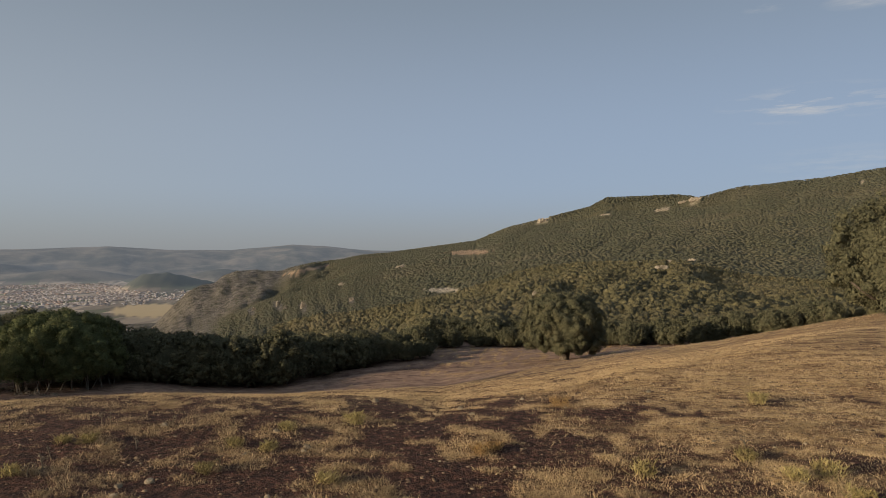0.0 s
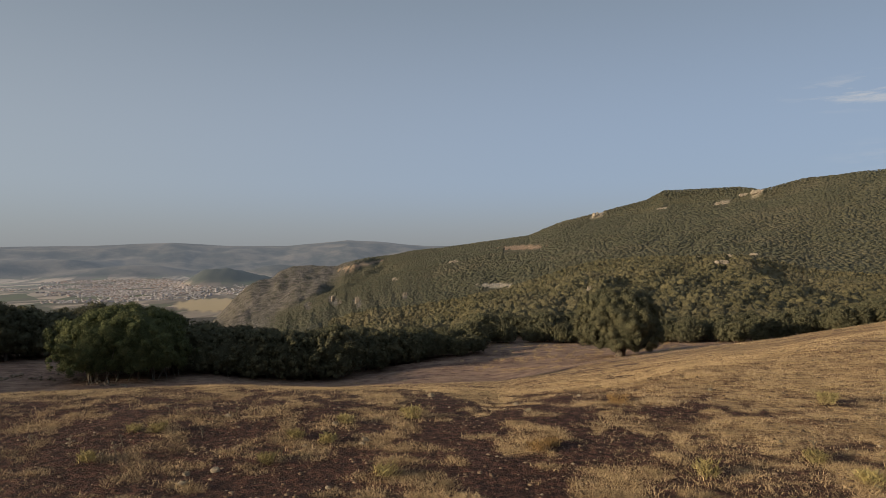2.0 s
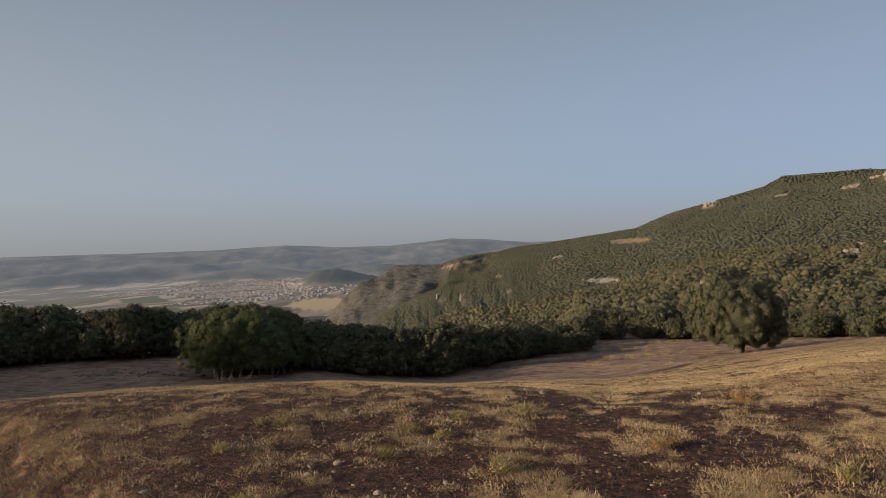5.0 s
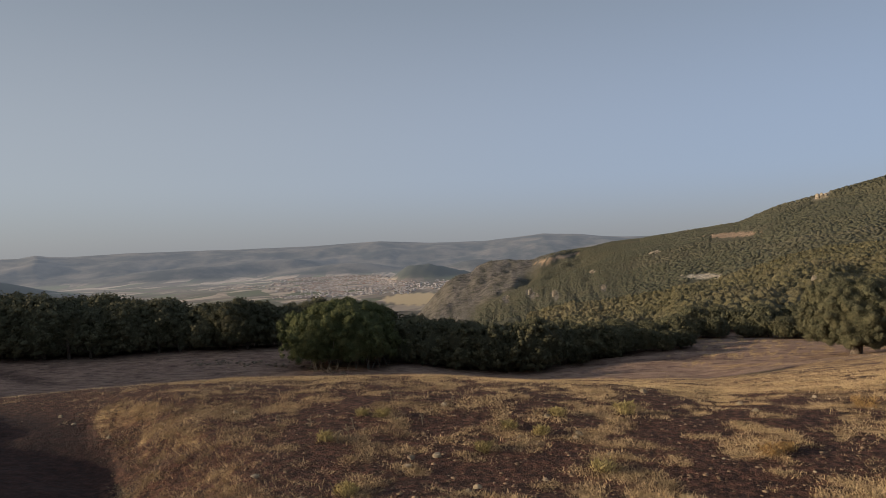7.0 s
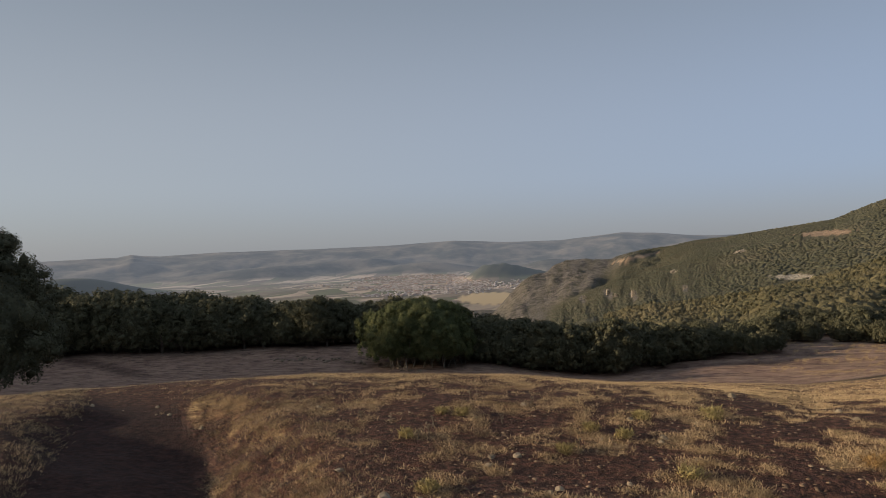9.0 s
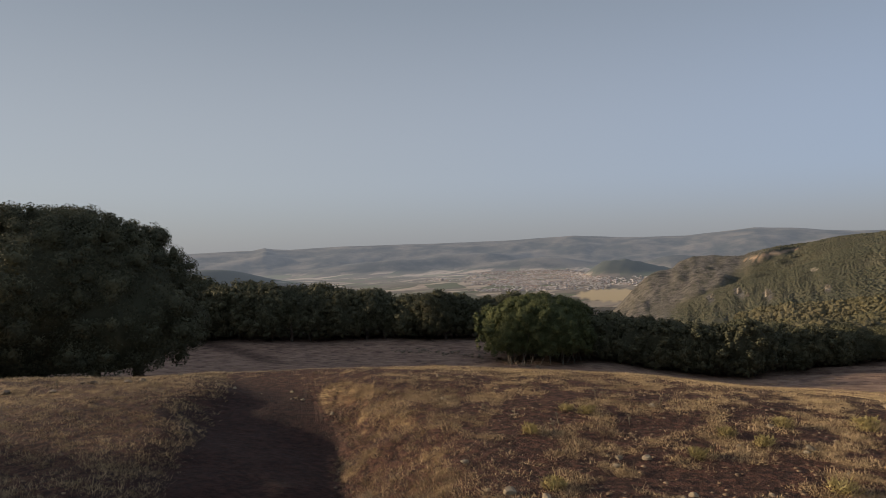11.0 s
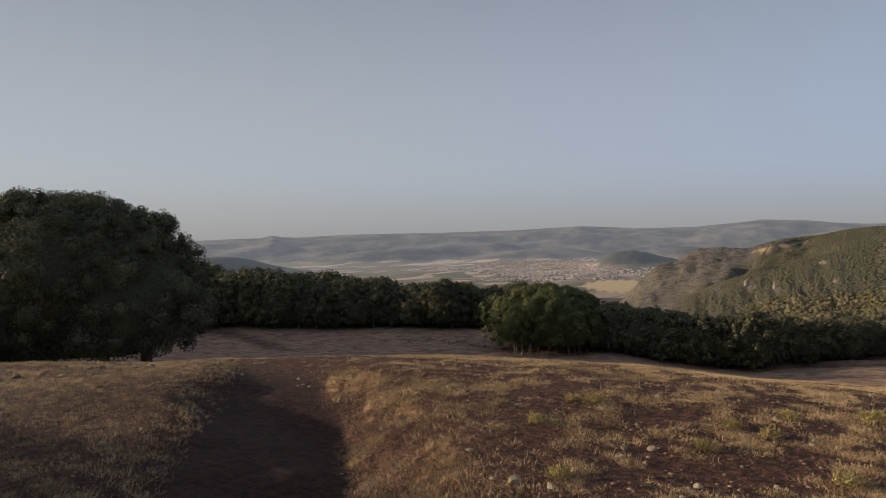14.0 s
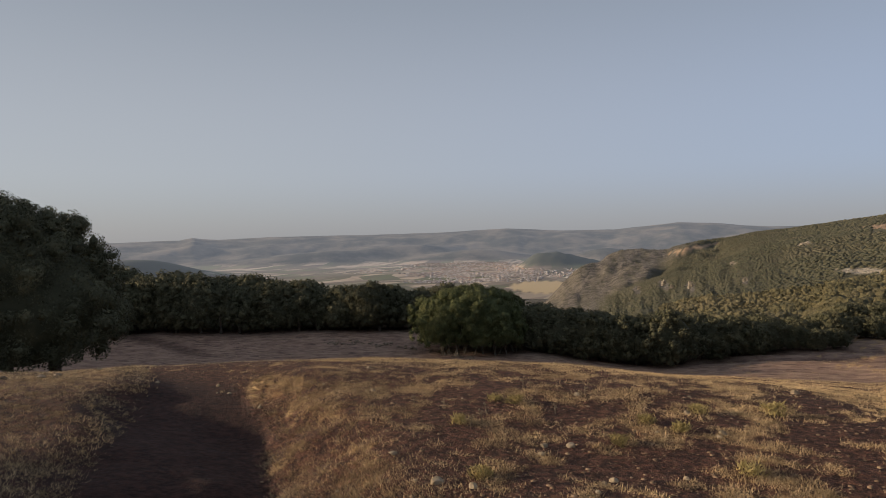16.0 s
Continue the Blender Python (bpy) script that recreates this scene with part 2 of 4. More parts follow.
STALK = plain_material("dry_thistle", (0.09, 0.07, 0.045), (0.20, 0.16, 0.11), 3.0, 0.8, 0.0, True)
STONE = plain_material("limestone", (0.15, 0.118, 0.080), (0.31, 0.250, 0.172), 7.0, 0.9, 0.02)
FIELDSTONE = plain_material("fieldstone", (0.105, 0.078, 0.055), (0.23, 0.178, 0.128), 5.0, 0.95, 0.03)
CLOD = plain_material("clods", (0.045, 0.024, 0.017), (0.24, 0.17, 0.11), 9.0, 0.95, 0.01, True)
ROCK = plain_material("cliff_rock", (0.15, 0.128, 0.10), (0.31, 0.265, 0.21), 0.5, 0.95, 0.8)
WALLS = house_material()


# ---- mesh helpers ----
def mesh_of(name, verts, faces):
    """A mesh from numpy arrays: verts (n, 3) and faces (m, 3 or 4)."""
    me = bpy.data.meshes.new(name)
    verts, faces = np.asarray(verts, np.float32), np.asarray(faces, np.int32)
    m, k = faces.shape
    me.vertices.add(len(verts))
    me.vertices.foreach_set("co", verts.ravel())
    me.loops.add(m * k)
    me.loops.foreach_set("vertex_index", faces.ravel())
    me.polygons.add(m)
    me.polygons.foreach_set("loop_start", np.arange(0, m * k, k, dtype=np.int32))
    me.update(calc_edges=True)
    me.validate()
    return me


def mesh_bm(name, bm, smooth=False):
    me = bpy.data.meshes.new(name)
    for f in bm.faces:
        f.smooth = smooth
    bm.to_mesh(me)
    bm.free()
    return me


def part(name, data, material, parent=None, label=""):
    """One mesh object, under a thing or by itself."""
    me = mesh_bm(name, data) if isinstance(data, bmesh.types.BMesh) else data
    if not me.materials:
        me.materials.append(material)
    ob = new(name, me)
    ob.parent = parent
    return tagged(ob, label)


def smooth(me):
    me.polygons.foreach_set("use_smooth", np.ones(len(me.polygons), bool))
    return me


def attribute(me, name, values):
    a = me.attributes.new(name, "FLOAT", "POINT")
    a.data.foreach_set("value", np.asarray(values, np.float32))


def sstep(x, a, b):
    t = np.clip((x - a) / (b - a), 0, 1)
    return t * t * (3 - 2 * t)


rng = np.random.default_rng(7)
WAVES = [(rng.uniform(-1, 1, 2), rng.uniform(0, 6.28)) for _ in range(48)]


def ripple(x, y, scale, octaves=4, seed=0):
    """Smooth uneven relief, about -1 to 1, of that wavelength."""
    out, amp, total = 0.0, 1.0, 0.0
    for o in range(octaves):
        for j in range(5):
            d, p = WAVES[(seed * 7 + o * 5 + j) % 48]
            d = d / max(np.hypot(*d), 0.2)
            f = 6.283 / scale * 2 ** o * (0.8 + 0.1 * j)
            out = out + amp * np.sin(f * (d[0] * x + d[1] * y) + p + 3 * j + o) / 2.6
        total += amp
        amp *= 0.5
    return out / total * 1.3


# ---- the lie of the land, by bearing (degrees to the left) and distance ----
SHELF = -8.15
CREST_AZ = [-180, -60, -33, -22, -11, 0, 14, 40, 62, 80, 120, 180]
CREST_D = [30, 25, 17, 11.5, 8.3, 7.2, 8, 9.2, 10.2, 12, 16, 30]
CREST_FALL = [0.0, 0.045, 0.074, 0.121, 0.150, 0.19, 0.21, 0.19, 0.19, 0.12, 0.0, 0.0]
RIDGE_AZ = [-180, -60, -45, -33, -30, -23.5, -20.8, -19.2, -13.6, -12.3, -8.4, -5.5, -2.7, 4.7, 7, 8.8, 10.7, 11.9, 13.5, 15.4, 17, 18.1, 18.6, 19.9, 20.6, 21.6, 22.9, 25]
RIDGE_EL = [1, 5, 6.6, 5.9, 5.45, 4.95, 4.25, 4.5, 4.4, 3.7, 2.7, 2.0, 0.85, -0.15, -0.35, -0.72, -0.9, -1.2, -1.62, -1.5, -1.6, -2.0, -2.45, -3.05, -3.35, -4.1, -5.5, -7.6]
RIDGE_D = [900, 900, 900, 900, 900, 900, 880, 920, 930, 930, 950, 960, 1000, 1100, 1120, 1140, 1150, 1160, 1200, 1210, 1210, 1210, 1200, 1190, 1180, 1150, 1100, 1000]
# the scarp half way up, which runs down to the gorge
SCARP_AZ = [-60, -45, -33, -20, -10, -5, 0, 4, 7, 9.8, 12, 13.9, 15.5, 17.7, 20, 23, 26]
SCARP_EL = [2.6, 3.0, 2.6, 2.1, 1.1, 0.3, -0.7, -1.3, -1.85, -2.55, -3.3, -3.8, -4.3, -5.2, -6.1, -7.4, -8.5]
SCARP_D = 640.0
# the nearer wooded spur in front of the mountain
SPUR_AZ = [-180, -60, -45, -33, -26.1, -23.7, -21.7, -19.9, -17.5, -15.3, -11.8, -8.5, -6.3, -3.8, -3, -0.6, 1.6, 3.1, 5.2, 6.7, 9.6, 11.5, 14, 24]
SPUR_EL = [-4, -3.4, -3.2, -2.9, -2.6, -2.25, -1.7, -1.15, -1.0, -1.15, -1.2, -1.5, -2.0, -2.95, -3.15, -3.9, -4.4, -5.3, -6.25, -6.85, -7.15, -7.5, -8.1, -9.0]
SPUR_D_AZ = [-60, -10, 0, 5, 12, 24]
SPUR_DS = [360, 340, 300, 240, 170, 130]
VALLEY_Z = -150.0
FAR_AZ = [-180, -20, 0, 6, 8, 10, 12.5, 15, 17.5, 22, 26.3, 31, 38, 46, 50, 51.3, 52, 53, 57, 62, 90, 180]
FAR_EL = [0, 0, 0.0, 0.05, 0.2, 0.42, 0.55, 0.3, 0.05, 0.1, 0.35, 0.15, 0.05, 0.05, -0.1, 0.0, 0.12, -0.08, -0.15, -0.2, -0.1, 0]
# clearings and outcrops: bearing, elevation, half width, half height (degrees), tilt, what
CLEARINGS = [(-2.2, -0.10, 1.9, 0.21, -0.04, "field"), (0.0, -3.30, 1.5, 0.20, 0.0, "pale"), (11.4, -1.55, 2.0, 0.15, -0.21, "field"),
             (-20.2, 4.0, 0.75, 0.20, -0.22, "pale"), (-18.0, 3.35, 0.62, 0.14, -0.2, "pale"), (-8.4, 2.55, 0.55, 0.2, -0.4, "pale"), (-13.5, 3.0, 0.5, 0.09, -0.1, "pale"),
             (-17.9, -1.55, 0.65, 0.2, -0.1, "pale"), (-18.5, -1.15, 0.4, 0.13, 0.0, "pale"), (-16.4, -1.25, 0.35, 0.1, 0.0, "pale"), (-20.2, -1.2, 0.35, 0.11, 0.2, "pale"),
             (-31.8, 5.0, 0.18, 0.12, 0.0, "pale"), (3.6, -1.3, 0.42, 0.14, -0.2, "pale"), (8.6, -2.75, 0.22, 0.14, 0.0, "pale"),
             (-7.1, -4.85, 0.6, 0.32, -0.3, "red"), (-5.4, -5.5, 0.65, 0.28, -0.3, "red"), (-7.7, -3.9, 0.22, 0.4, 0.0, "pale"),
             (13.7, -4.45, 0.35, 0.4, 0.4, "rock"), (11.7, -4.6, 0.3, 0.45, 0.3, "rock"), (7.7, -4.1, 0.25, 0.25, 0.0, "rock"), (15.8, -4.9, 0.3, 0.3, 0.3, "rock")]


def bearing(x, y):
    return np.degrees(np.arctan2(-x, y)), np.hypot(x, y)


def track_offset(x, y):
    """How far a place lies from the middle of the dirt track, to the track's right."""
    mid = -4.0 - 1.08 * (y - 2.6) - 0.3 * np.maximum(y - 5, 0)
    return (x - mid) * 0.7


def near_height(az, d):
    x, y = -d * np.sin(np.radians(az)), d * np.cos(np.radians(az))
    d0, fall = np.interp(az, CREST_AZ, CREST_D), np.interp(az, CREST_AZ, CREST_FALL)
    past = d - d0
    past = np.where(past > 1.5, past, np.where(past < -1.5, 0, (past + 1.5) ** 2 / 6))
    z = -fall * past
    z = np.where(z > SHELF + 1.5, z, SHELF + 1.5 - 1.5 * (1 - np.exp((z - SHELF - 1.5) / 1.5)))
    z = z - 0.9 * np.exp(-((az - 15) / 9) ** 2 - ((d - 57) / 12) ** 2)
    # two old terrace ditches across the shelf
    strip = sstep(az, -5, -1) * (1 - sstep(az, 9, 13))
    z = z - strip * (0.38 * np.exp(-((d - 55.5 - 0.35 * np.sin(az * 0.9)) / 0.7) ** 2) + 0.3 * np.exp(-((d - 61 + 0.3 * az) / 0.8) ** 2))
    # the gorge that opens behind the hedge
    z = z - 3.2 * sstep(d, 62, 84) * sstep(az, 1, 4.5) * (1 - sstep(az, 26, 32))
    rough = np.exp(-d / 60)
    z = z + 0.03 * ripple(x, y, 3.1, 4, 1) * rough + 0.16 * ripple(x, y, 26, 3, 2) * sstep(d, 10, 30)
    u = track_offset(x, y)
    along = (1 - sstep(y, 4.0, 7.0)) * sstep(y, -3, 0) * sstep(-x, 1.0, 2.4)
    v = u + 0.16 * ripple(x, y, 1.7, 3, 6)
    left = -1.2 - 0.8 * (1 - sstep(y, 0.7, 2.5))
    dip = 0.225 * np.clip(v - left, 0, 3) * sstep(v - left, -0.1, 0.7) * (1 - sstep(v, 0.5, 1.8)) - 0.025 * np.exp(-((v - 1.35) / 0.4) ** 2)
    return z - dip * along


def hill(az, d, az0, d0, wide, deep, high):
    x, y = (az - az0) * math.pi / 180 * d0, d - d0
    return high * np.exp(-(x / wide) ** 2 - (y / deep) ** 2)


def far_height(az, d):
    x, y = -d * np.sin(np.radians(az)), d * np.cos(np.radians(az))
    plain = VALLEY_Z + 2 * ripple(x, y, 500, 3, 3)
    top = 4650 * np.tan(np.radians(np.interp(az, FAR_AZ, FAR_EL))) + EYE
    rise = sstep(d, 3500, 4650)
    z = plain + (top - VALLEY_Z) * rise * (1 + 0.30 * ripple(x, y, 420, 5, 4) * (1 - rise))
    z = z + (hill(az, d, 22.6, 2900, 95, 150, 48) + hill(az, d, 20.2, 2950, 120, 150, 34) + hill(az, d, 24.1, 2880, 55, 130, 26)) * (1 + 0.10 * ripple(x, y, 90, 3, 2))
    z = z + hill(az, d, 55, 3000, 190, 200, 50) + hill(az, d, 61, 2900, 300, 200, 70) + hill(az, d, 29, 3600, 300, 160, 62)
    z = z + hill(az, d, 18, 3500, 200, 120, 62) + hill(az, d, 42, 3700, 330, 150, 58) + hill(az, d, 35, 3850, 240, 120, 60) + hill(az, d, 36, 2500, 260, 120, 8)
    return z


def height(az, d):
    """The land's height at any bearing and distance."""
    az, d = np.asarray(az, float), np.asarray(d, float)
    x, y = -d * np.sin(np.radians(az)), d * np.cos(np.radians(az))
    near = near_height(az, np.minimum(d, 84))
    el0 = np.degrees(np.arctan2(near - EYE, np.minimum(d, 84)))
    # the mountain: from the shelf's edge over the spur and the scarp up to its ridge
    dr, er = np.interp(az, RIDGE_AZ, RIDGE_D), np.interp(az, RIDGE_AZ, RIDGE_EL)
    es, ds_ = np.interp(az, SPUR_AZ, SPUR_EL), np.interp(az, SPUR_D_AZ, SPUR_DS)
    ec = np.interp(az, SCARP_AZ, SCARP_EL)
    t = np.clip(np.log(np.maximum(d, 84) / 84) / np.log(ds_ / 84), 0, 1)
    fold = 0.55 * np.sin(az * 0.33 + 7 * t) + 0.40 * np.sin(az * 0.9 - 9 * t + 1) + 0.22 * np.sin(az * 2.1 + 14 * t)
    el = el0 + (es - el0) * t ** np.interp(az, [-14, 2, 14], [0.9, 1.0, 1.2]) + fold * np.sin(math.pi * t) * 0.5
    q = np.clip((d - ds_) / (SCARP_D - ds_), 0, 1)
    gullies = 1 - np.abs(np.sin(az * 0.75 + 0.9 * np.sin(q * 5 + az * 0.2))) ** 0.7
    ribs = (1 - np.abs(np.sin(az * 1.9 + 0.8 * np.sin(q * 6)))) + 0.5 * (1 - np.abs(np.sin(az * 4.7 + 1.5 * q)))
    face = es + (ec - es) * q ** 0.9 - (0.7 + 0.3 * sstep(az, -8, 0)) * (0.1 + 0.9 * sstep(az, -24, -16)) * sstep(q, 0, 0.10) * (1 - sstep(q, 0.12, 0.45))
    face = face - np.sin(math.pi * q) * (0.22 * gullies * sstep(q, 0.2, 0.5) + 0.16 * ribs * sstep(az, 5, 9))
    el = np.where(d > ds_, face, el)
    q = np.clip((d - SCARP_D) / (dr - SCARP_D), 0, 1)
    gullies = 1 - np.abs(np.sin(az * 0.62 + 1 + 0.8 * np.sin(q * 4 + az * 0.3))) ** 0.7
    ribs = (1 - np.abs(np.sin(az * 1.5 + 1.1 * np.sin(q * 5)))) + 0.5 * (1 - np.abs(np.sin(az * 3.9 - 2 * q)))
    edge = sstep(-az, 6, 10) * (1 - sstep(-az, 21, 26))          # a low cliff under the skyline
    grow = q ** 0.85 * (1 - edge) + edge * (0.62 * q / 0.88 + (0.38 - 0.62 * 0.12 / 0.88) * sstep(q, 0.86, 0.97))
    left = sstep(az, 6, 11)
    face = ec + (er - ec) * grow - 0.8 * left * sstep(q, 0, 0.12) * (1 - sstep(q, 0.2, 0.6)) - np.sin(math.pi * q) * (0.22 * gullies + 0.08 * ribs * sstep(az, 9, 14)) - left * np.sin(math.pi * q) ** 0.6 * (0.75 * (0.5 - np.abs(ripple(x, y * 0.6, 210, 4, 3))) + 0.12 * ripple(x, y, 40, 3, 5))
    el = np.where(d > SCARP_D, face, el)
    zm = EYE + np.minimum(d, dr) * np.tan(np.radians(el))
    zm = zm - 0.35 * np.maximum(d - dr, 0)
    # open hillside down to the valley
    zo = np.where(d < 84, near, near - (d - 84) * 0.115)
    zo = zo + 2.5 * ripple(x, y, 140, 3, 5) * sstep(d, 120, 300)
    # an unseen wooded rise, added on the sunward side to shade the shelf
    zo = zo + (21.0 + 2 * (1 - sstep(az, 84, 88)) - 11 * sstep(az, 92, 100)) * sstep(az, 79, 83) * (1 - sstep(az, 118, 135)) * np.exp(-((d - 120) / 34) ** 2) * sstep(d, 84, 95)
    side = sstep(az, 23, 26.5) + sstep(-az, 80, 130)
    z = zm * (1 - side) + zo * side
    z = np.where(d < 84, near, z)
    return np.maximum(z, far_height(az, d))


def on_land(az, d):
    p = toward(az) * d
    return Vector((p.x, p.y, float(height(az, d))))


def clearing(az, el, grow=1.0):
    """How much each kind of clearing covers a place on the mountain."""
    out = {"field": 0 * az, "rock": 0 * az, "red": 0 * az, "pale": 0 * az}
    for a, e, wa, we, tilt, kind in CLEARINGS:
        r = np.hypot((az - a) / (wa * grow), (el - e - tilt * (az - a)) / (we * grow))
        r = r + 0.16 * np.sin(az * 9 + e * 5) + 0.10 * np.sin(az * 21 + el * 17 + a)
        out[kind] = np.maximum(out[kind], 1 - sstep(r, 0.85, 1.05))
    # the thinly grown scarp and knoll over the valley
    broken = np.sin(az * 3.1 + el * 2.3) + np.sin(az * 7 - el * 3) + 0.7 * np.sin(az * 13 + el * 9)
    above = np.maximum(sstep(el - np.interp(az, SCARP_AZ, SCARP_EL), -0.15, 0.35), sstep(az, 17, 20))
    scarp = sstep(az + 1.2 * el, 8.8, 11.4) * (0.72 + 0.28 * sstep(broken, -0.6, 1.0)) * above
    out["rock"] = np.maximum(out["rock"], scarp)
    return out


def land(name, azs, ds):
    A, D = np.meshgrid(azs, ds)
    Z = height(A, D)
    X, Y = -D * np.sin(np.radians(A)), D * np.cos(np.radians(A))
    n, m = A.shape
    i = np.arange(n * m).reshape(n, m)
    faces = np.stack([i[:-1, :-1], i[:-1, 1:], i[1:, 1:], i[1:, :-1]], -1).reshape(-1, 4)[:, ::-1]
    if abs(azs[-1] - azs[0] - 360) < 1e-6:
        faces = np.where(faces % m == m - 1, faces - (m - 1), faces)
    me = smooth(mesh_of(name, np.stack([X, Y, Z], -1).reshape(-1, 3), faces))
    return me, A.ravel(), D.ravel(), X.ravel(), Y.ravel(), Z.ravel()


def tufty(x, y):
    """Where the dry grass stands thick (1) or thin (0)."""
    v = 0.65 * ripple(x * 0.75 + 0.25 * y, y * 1.15, 0.46, 3, 7) + 0.9 * ripple(x, y, 1.25, 3, 4) + 0.35 * ripple(x, y, 4.5, 2, 9)
    u = track_offset(x, y)
    verge = np.exp(-((u - 1.25) / 0.55) ** 2) * (np.hypot(x, y) < 9)
    az, d = bearing(x, y)
    left = sstep(az, 54, 60) * (1 - sstep(az, 90, 150)) * (d < 12)
    even = 0.42 + 0.5 * ripple(0.5 * x, 1.6 * y, 0.5, 3, 2)
    return sstep(v + 0.75 * verge - 0.12 * sstep(az, 8, 22), 0.0, 0.28) * (1 - left) + np.clip(even, 0, 1) * left


def scar(x, y):
    """Bare streaks of red soil between the grass."""
    d = np.hypot(x, y)
    v = ripple(0.45 * x + 0.2 * y, 1.1 * y - 0.25 * x, 3.4, 4, 3) + 0.55 * ripple(x, y * 1.4, 1.1, 3, 8)
    return sstep(v + 0.5 * ripple(x, y * 1.3, 0.45, 3, 2), 0.3, 0.85) * sstep(d, 4, 7) * (1 - 0.5 * sstep(d, 30, 60))


# meadow, shelf and mountain: one sheet round the viewpoint
azs = np.concatenate([np.arange(-180, -48, 4.0), np.arange(-48, -38, 0.5), np.arange(-38, 26, 0.2), np.arange(26, 80, 0.35), np.arange(80, 180.1, 4.0)])
azs[-1] = 180.0
ds = np.concatenate([[0.02], np.geomspace(0.6, 84, 170), np.geomspace(84.5, 1350, 180), [1450, 1550]])
me, A, D, X, Y, Z = land("ground", azs, ds)
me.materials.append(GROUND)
me.materials.append(SLOPE)
EL = np.degrees(np.arctan2(Z - EYE, D))
u = track_offset(X, Y)
ragged = u + 0.22 * ripple(X, Y, 1.6, 3, 6)
ragged = np.where(ragged < 0, np.minimum(ragged + 0.15 + 1.5 * (1 - sstep(Y, 0.6, 2.6)), 0), ragged)
# mask of the dark track tone, own soil and painted shade together
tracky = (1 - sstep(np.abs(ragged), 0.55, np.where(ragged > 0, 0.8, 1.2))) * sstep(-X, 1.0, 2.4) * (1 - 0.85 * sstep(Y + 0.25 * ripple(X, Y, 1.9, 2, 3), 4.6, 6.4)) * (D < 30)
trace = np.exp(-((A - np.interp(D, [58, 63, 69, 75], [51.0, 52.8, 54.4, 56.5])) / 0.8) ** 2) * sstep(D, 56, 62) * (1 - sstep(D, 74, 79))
lower = sstep(-Z, 3.5, 6.5) * (D < 100)
across = sstep(A, -5, -1) * (1 - sstep(A, 9, 13))
# dark lines laid along the two ditches
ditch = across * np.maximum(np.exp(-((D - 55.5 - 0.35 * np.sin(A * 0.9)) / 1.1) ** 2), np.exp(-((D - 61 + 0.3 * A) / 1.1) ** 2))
# straw colour raised where sunlight lies on the shelf
lit_shelf = 0.55 * sstep(D, 52, 57) * sstep(-A, -6, 1) * (1 - sstep(-A, 30, 40)) * (D < 80)
# a sunlit strip of the shelf, painted in as pale straw colour
lit_stubble = np.exp(-((D - 50.5 - 0.5 * (A + 3)) / 1.5) ** 2) * sstep(A, -9, -5) * (1 - sstep(A, 0, 3))
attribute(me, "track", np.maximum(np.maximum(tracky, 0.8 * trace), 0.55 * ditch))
attribute(me, "dusty", np.clip(lower + 0.5 * sstep(D, 12, 30), 0, 1))
attribute(me, "bare", np.clip(tracky * 1.6 + (trace + 0.8 * ditch) * 1.2 + lower * 0.55 + scar(X, Y) * 1.1, 0, 3))
rightward = sstep(-A, 4, 22) * (1 - sstep(-A, 70, 140))
attribute(me, "straw", 1.5 * lit_stubble + lit_shelf + (0.9 * rightward * sstep(D, 5, 9) + 0.3 * rightward + 0.45 * sstep(D, 6.5, 10)) * (1 - lower) + 0.95 * tufty(X, Y) + 0.2 * np.exp(-((u - 1.35) / 0.6) ** 2) * (D < 9) * (A > 20) - 0.38 - 0.12 * (1 - sstep(D, 6, 9)) - 0.42 * sstep(A, 8, 26) * (1 - sstep(A, 60, 130)) - 0.28 * sstep(A, 46, 56) * (1 - sstep(A, 90, 150)) * (1 - sstep(D, 8.5, 10)))
for kind, values in clearing(A, EL).items():
    attribute(me, kind, values * (D > 100))
index = np.zeros(len(me.polygons), np.int32)
first = np.array([p.vertices[0] for p in me.polygons])
index[D[first] > 84] = 1
me.polygons.foreach_set("material_index", index)
ground = new("ground", me)
tagged(ground, "dry stubbly meadow falling to a shelf and a wooded mountainside", "ground", kind="structure")

# the valley and the hills beyond it
azs2 = np.concatenate([np.arange(-180, -50, 5.0), np.arange(-50, 82, 0.25), np.arange(82, 180.1, 5.0)])
azs2[-1] = 180.0
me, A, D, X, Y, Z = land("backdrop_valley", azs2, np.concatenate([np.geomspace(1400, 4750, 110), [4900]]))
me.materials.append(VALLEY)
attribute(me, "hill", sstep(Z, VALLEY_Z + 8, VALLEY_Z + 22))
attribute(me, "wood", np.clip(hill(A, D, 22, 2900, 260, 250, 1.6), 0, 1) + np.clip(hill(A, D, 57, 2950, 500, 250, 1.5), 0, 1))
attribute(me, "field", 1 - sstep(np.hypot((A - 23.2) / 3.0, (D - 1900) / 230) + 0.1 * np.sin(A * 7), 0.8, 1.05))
# strength of the painted haze, rising with distance
attribute(me, "haze_glow", sstep(D, 1500, 4300))
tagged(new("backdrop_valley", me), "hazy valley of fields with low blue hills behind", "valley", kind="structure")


# ---- trees ----
def ball(subdivisions, low=-2.0):
    """The corners and triangles of a round body, without the part below low."""
    bm = bmesh.new()
    bmesh.ops.create_icosphere(bm, subdivisions=subdivisions, radius=1)
    bm.verts.index_update()
    v = np.array([v.co for v in bm.verts])
    f = np.array([[v.index for v in f.verts] for f in bm.faces if f.calc_center_median().z > low])
    bm.free()
    return v, f


ICO1, DOME2, DOME1 = ball(1), ball(2, -0.45), ball(1, -0.5)


